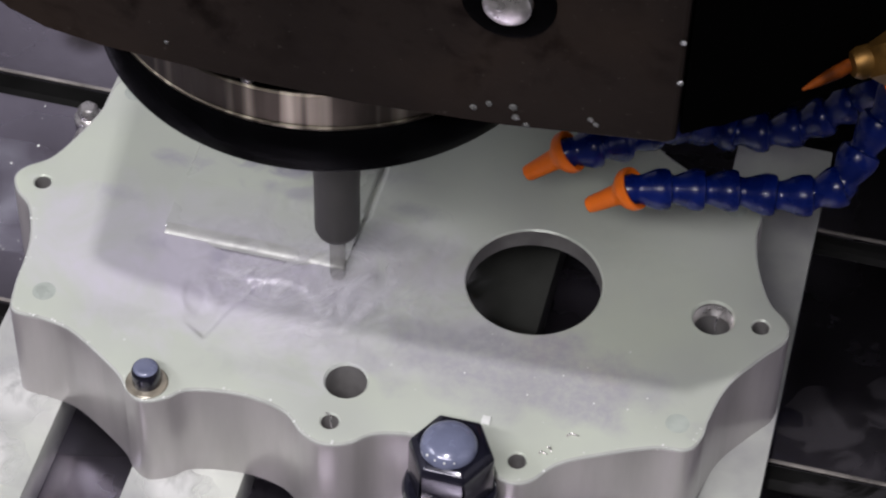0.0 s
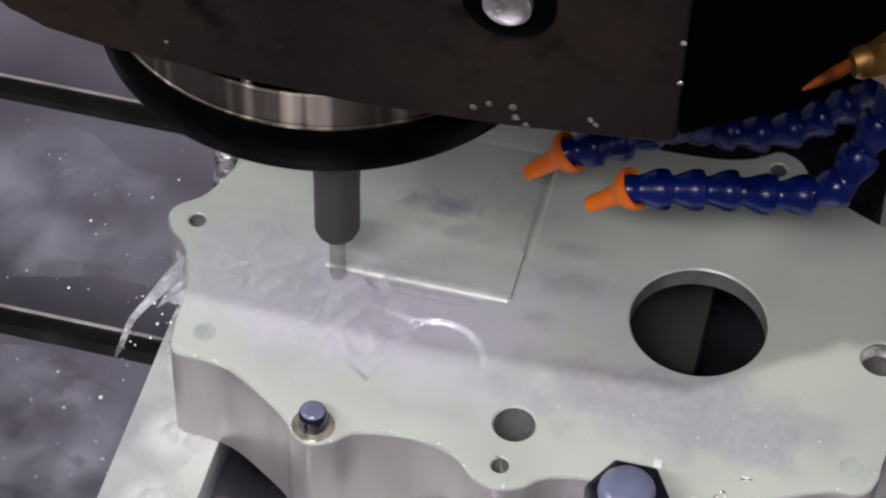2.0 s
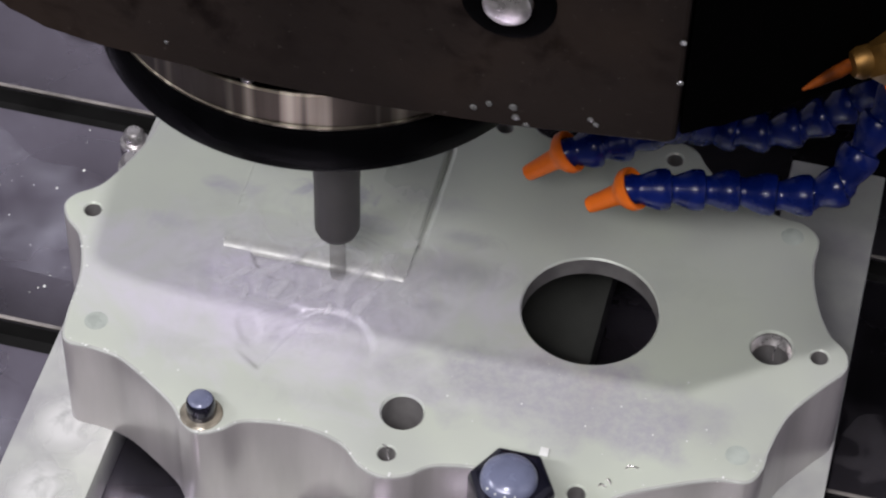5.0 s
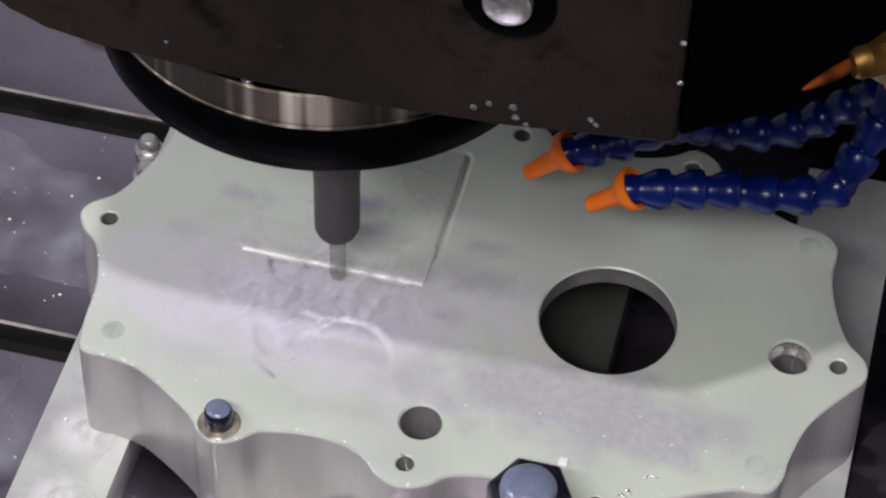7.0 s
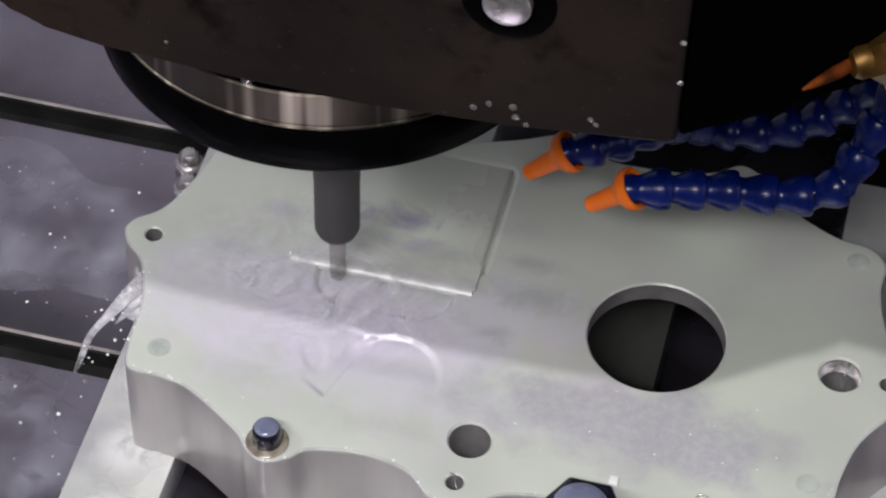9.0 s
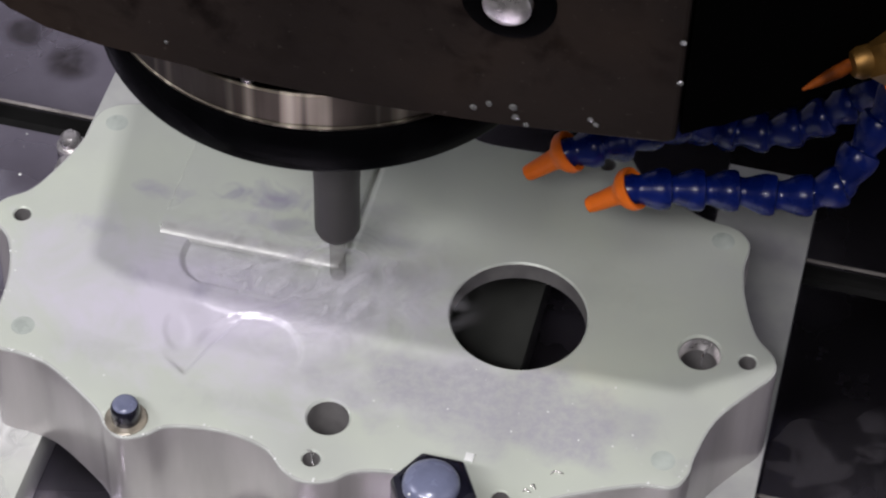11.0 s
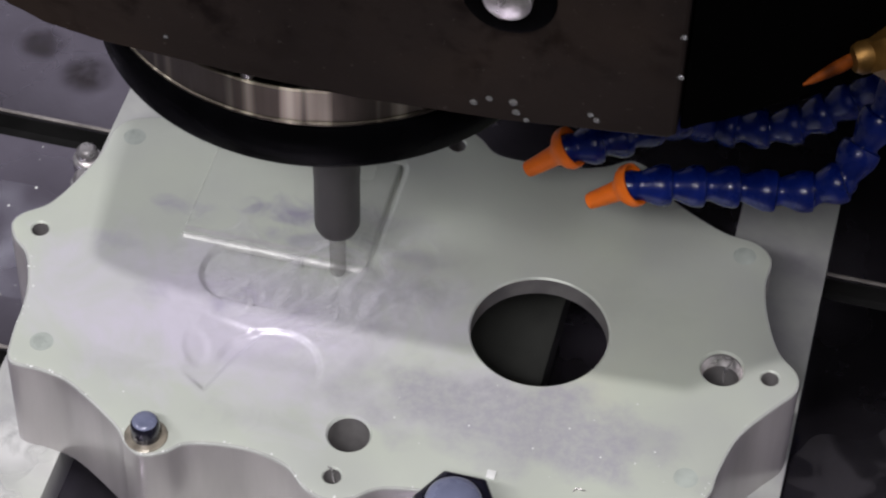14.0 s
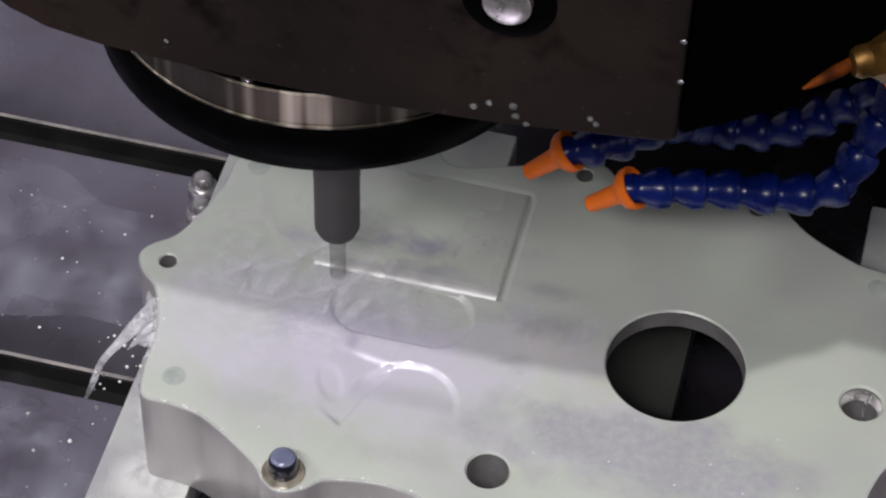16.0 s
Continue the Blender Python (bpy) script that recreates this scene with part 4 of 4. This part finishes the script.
drop_on("coolant_drop", "clear drop of coolant clinging to the cover's lower edge",
        [(56.5, -127.7, 222.8, 1.19), (61.2, -127.7, 225.6, 1.04), (68.7, -127.7, 225.9, 1.38), (69.6, -127.7, 221.9, 1.23), (72.9, -127.7, 219.5, 0.95), (92.2, -127.7, 227.0, 0.95), (94.1, -127.7, 225.2, 0.95), (-40.3, -127.7, 225.2, 0.76), (117.1, -127.7, 265.1, 0.95), (117.6, -127.7, 249.1, 0.95)], 0.45)


def specks():
    """Countless fine drops on the table beside the workpiece."""
    rnd = random.Random(11)
    bm = bmesh.new()
    for i in range(170):
        x, y = rnd.uniform(-300, -162), rnd.uniform(-135, 118)
        if -26 < y < 3 or 104 < y < 123:
            continue
        r = rnd.choice((0.25, 0.3, 0.35, 0.4, 0.5, 0.8))
        bmesh.ops.create_icosphere(bm, subdivisions=1, radius=r * MM, matrix=Matrix.Translation(Vector((x, y, 0.05)) * MM) @ Matrix.Diagonal((1, 1, 0.35, 1)))
    me = mesh_of(bm, "table_drops")
    me.materials.append(M_BEAD)
    ob = tagged(new("table_drops", me), "fine drops of coolant scattered over the table", "drops", "", "stuff")
    MOVERS.append((ob, 0, 0, 0))
    bm = bmesh.new()
    for i in range(60):
        x, y = rnd.uniform(-130, 130), rnd.uniform(-88, -25)
        if math.hypot(x - 57, y) < 30 or math.hypot(x + 1, y + 67) < 13 or (x < -8 and y > -68) or math.hypot(x + 74, y + 88) < 13 or y < -80 + abs(x) * 0.08:
            continue
        bmesh.ops.create_icosphere(bm, subdivisions=1, radius=rnd.choice((0.25, 0.35, 0.5)) * MM, matrix=Matrix.Translation(Vector((x, y, 0.02)) * MM) @ Matrix.Diagonal((1, 1, 0.45, 1)))
    rim = [p for p in smooth_loop(EDGE + LEFT, 6) if p.y < -14]
    for i in range(70):
        p = rnd.choice(rim) * (1 - rnd.uniform(0.004, 0.022))
        bmesh.ops.create_icosphere(bm, subdivisions=1, radius=rnd.choice((0.25, 0.3, 0.4, 0.65)) * MM, matrix=Matrix.Translation(Vector((p.x, p.y, 0.02)) * MM) @ Matrix.Diagonal((1, 1, 0.6, 1)))
    me = mesh_of(bm, "plate_drops")
    me.materials.append(M_BEAD)
    ob = tagged(new("plate_drops", me), "tiny drops of coolant on the upper face of the workpiece", "drops", "", "stuff")
    ob.matrix_world = pose(0, 0, TOP * MM)
    MOVERS.append((ob, 0, 0, TOP))


specks()


# ---------------------------------------------------------------- swarf and small hardware
def swarf(x, y, z, ln, turn, arch):
    bm = bmesh.new()
    pts = [((q - 0.5) * ln, 0.8 * math.sin(q * 5), arch * math.sin(q * math.pi) + 0.1) for q in (0, 0.17, 0.33, 0.5, 0.67, 0.83, 1.0)]
    tendril(bm, pts, [0.2, 0.35, 0.4, 0.4, 0.4, 0.3, 0.15])
    me = mesh_of(bm, "metal_chip")
    me.materials.append(M_CHROME)
    ob = tagged(new("metal_chip", me), "thin bright sliver of aluminium swarf on the workpiece", "metal chip", "loose chips on the workpiece")
    m = pose(x * MM, y * MM, (TOP + z) * MM, 0, 0, turn)
    ob.matrix_world = m
    CHIPS.append((ob, x, y, TOP + z, turn))


CHIPS = []
for c in ((-2, -87.5, 0.2, 8, -50, 0.6), (131, 1, -2.0, 12, 84, 0.8), (88, -71, 0.1, 5, 30, 0.4), (79, -82, 0.1, 3, 25, 0.2), (81, -79.5, 0.1, 2.4, -10, 0.2)):
    swarf(*c)


def table_stud(x, y):
    t = thing("steel_stud", x, y, 0, "bright round-headed steel stud standing on the table", "stud")
    bm = lathe(bmesh.new(), [(0, 0.05), (6.5, 0.05), (6.5, 2.2), (5.6, 2.6), (0, 2.6)], 32)
    part("washer", bm, M_CHROME, t)
    bm = lathe(bmesh.new(), [(0, 2.6), (4.6, 2.6), (5.0, 4.5), (4.6, 7.0), (3.0, 8.8), (0, 9.4)], 32)
    part("head", bm, M_CHROME, t)
    MOVERS.append((t, x, y, 0))


def white_square(x, y):
    """A small white square behind the clamp bolt."""
    bm = box(bmesh.new(), -1.7, 1.7, -2.0, 2.0, 0.02, 0.9, 0.2)
    me = mesh_of(bm, "white_tab")
    me.materials.append(M_BEAD)
    ob = tagged(new("white_tab", me), "small white square on the workpiece behind the bolt", "metal chip")
    ob.matrix_world = pose(x * MM, y * MM, TOP * MM)
    MOVERS.append((ob, x, y, TOP))


white_square(54.9, -72.6)
table_stud(-168, 101)
table_stud(-164, 86)


# ---------------------------------------------------------------- motion of the table, the head and the cutter
def motions():
    for ob, x, y, z in MOVERS:
        walk(ob, [(t, pose((x + dx) * MM, (y + dy) * MM, z * MM)) for t, dx, dy in TRAVEL])
    for ob, x, y, z in RIDERS:
        walk(ob, [(t, pose(x * MM, y * MM, (z + dz) * MM)) for t, dz in LIFT])
    for ob, x, y, z, turn in CHIPS:
        walk(ob, [(t, pose((x + dx) * MM, (y + dy) * MM, z * MM, 0, 0, turn)) for t, dx, dy in TRAVEL])
    # the splash runs ahead of the plate near the end of each stroke and falls back into the edge
    rows = []
    for k, (t, dx, dy) in enumerate(TRAVEL):
        q = min(1.0, max(0.0, (dx - 15) / 36))
        gush = 0.91 + 0.09 * math.cos(1.713 * (t - 14.5))
        out = -60 + 60 * q * q * (3 - 2 * q) * gush
        rows.append((t, pose((-142 - out + dx) * MM, (-40 + dy) * MM, (TOP + max(-14, out * 0.6)) * MM)))
    walk(SPLASH, rows)
    walk(FILM, [(k * 0.2, pose((SPX - 6 + 2 * math.sin(k * 1.7)) * MM, (SPY - 4 + 1.5 * math.sin(k * 2.3)) * MM, TOP * MM, 0, 0, 7 * math.sin(k * 1.1) + 4 * math.sin(k * 2.9))) for k in range(81)])
    # the cutter takes the stock strips down as it passes over them
    for ob, y in STRIPS:
        cut = min(15.0, max(0.3, next((t for t, dx, dy in TRAVEL if SPY - dy + 5.5 > y + 1), 17.0)))
        late = next((t for t, dx, dy in TRAVEL if SPY - dy + 5.5 > y + 1), None)
        if late is None:
            walk(ob, [(0.0, pose(0, 0, 0)), (16.0, pose(0, 0, 0))])
        elif late < 0.2:
            walk(ob, [(0.0, pose(0, 0, -4 * MM)), (16.0, pose(0, 0, -4 * MM))])
        else:
            walk(ob, [(0.0, pose(0, 0, 0)), (cut - 0.2, pose(0, 0, 0)), (cut + 0.2, pose(0, 0, -4 * MM)), (16.0, pose(0, 0, -4 * MM))])
    walk(SHOULDER, [(t, pose(0, (SPY - dy + 5.5) * MM, 0)) for t, dx, dy in TRAVEL[:-1:4]] + [(16.0, pose(0, (SPY - TRAVEL[-1][2] + 5.5) * MM, 0))])
    # the spindle turns
    walk(HOLDER, [(k / 30, pose(0, 0, 0, 0, 0, 75 * k)) for k in range(481)])


motions()
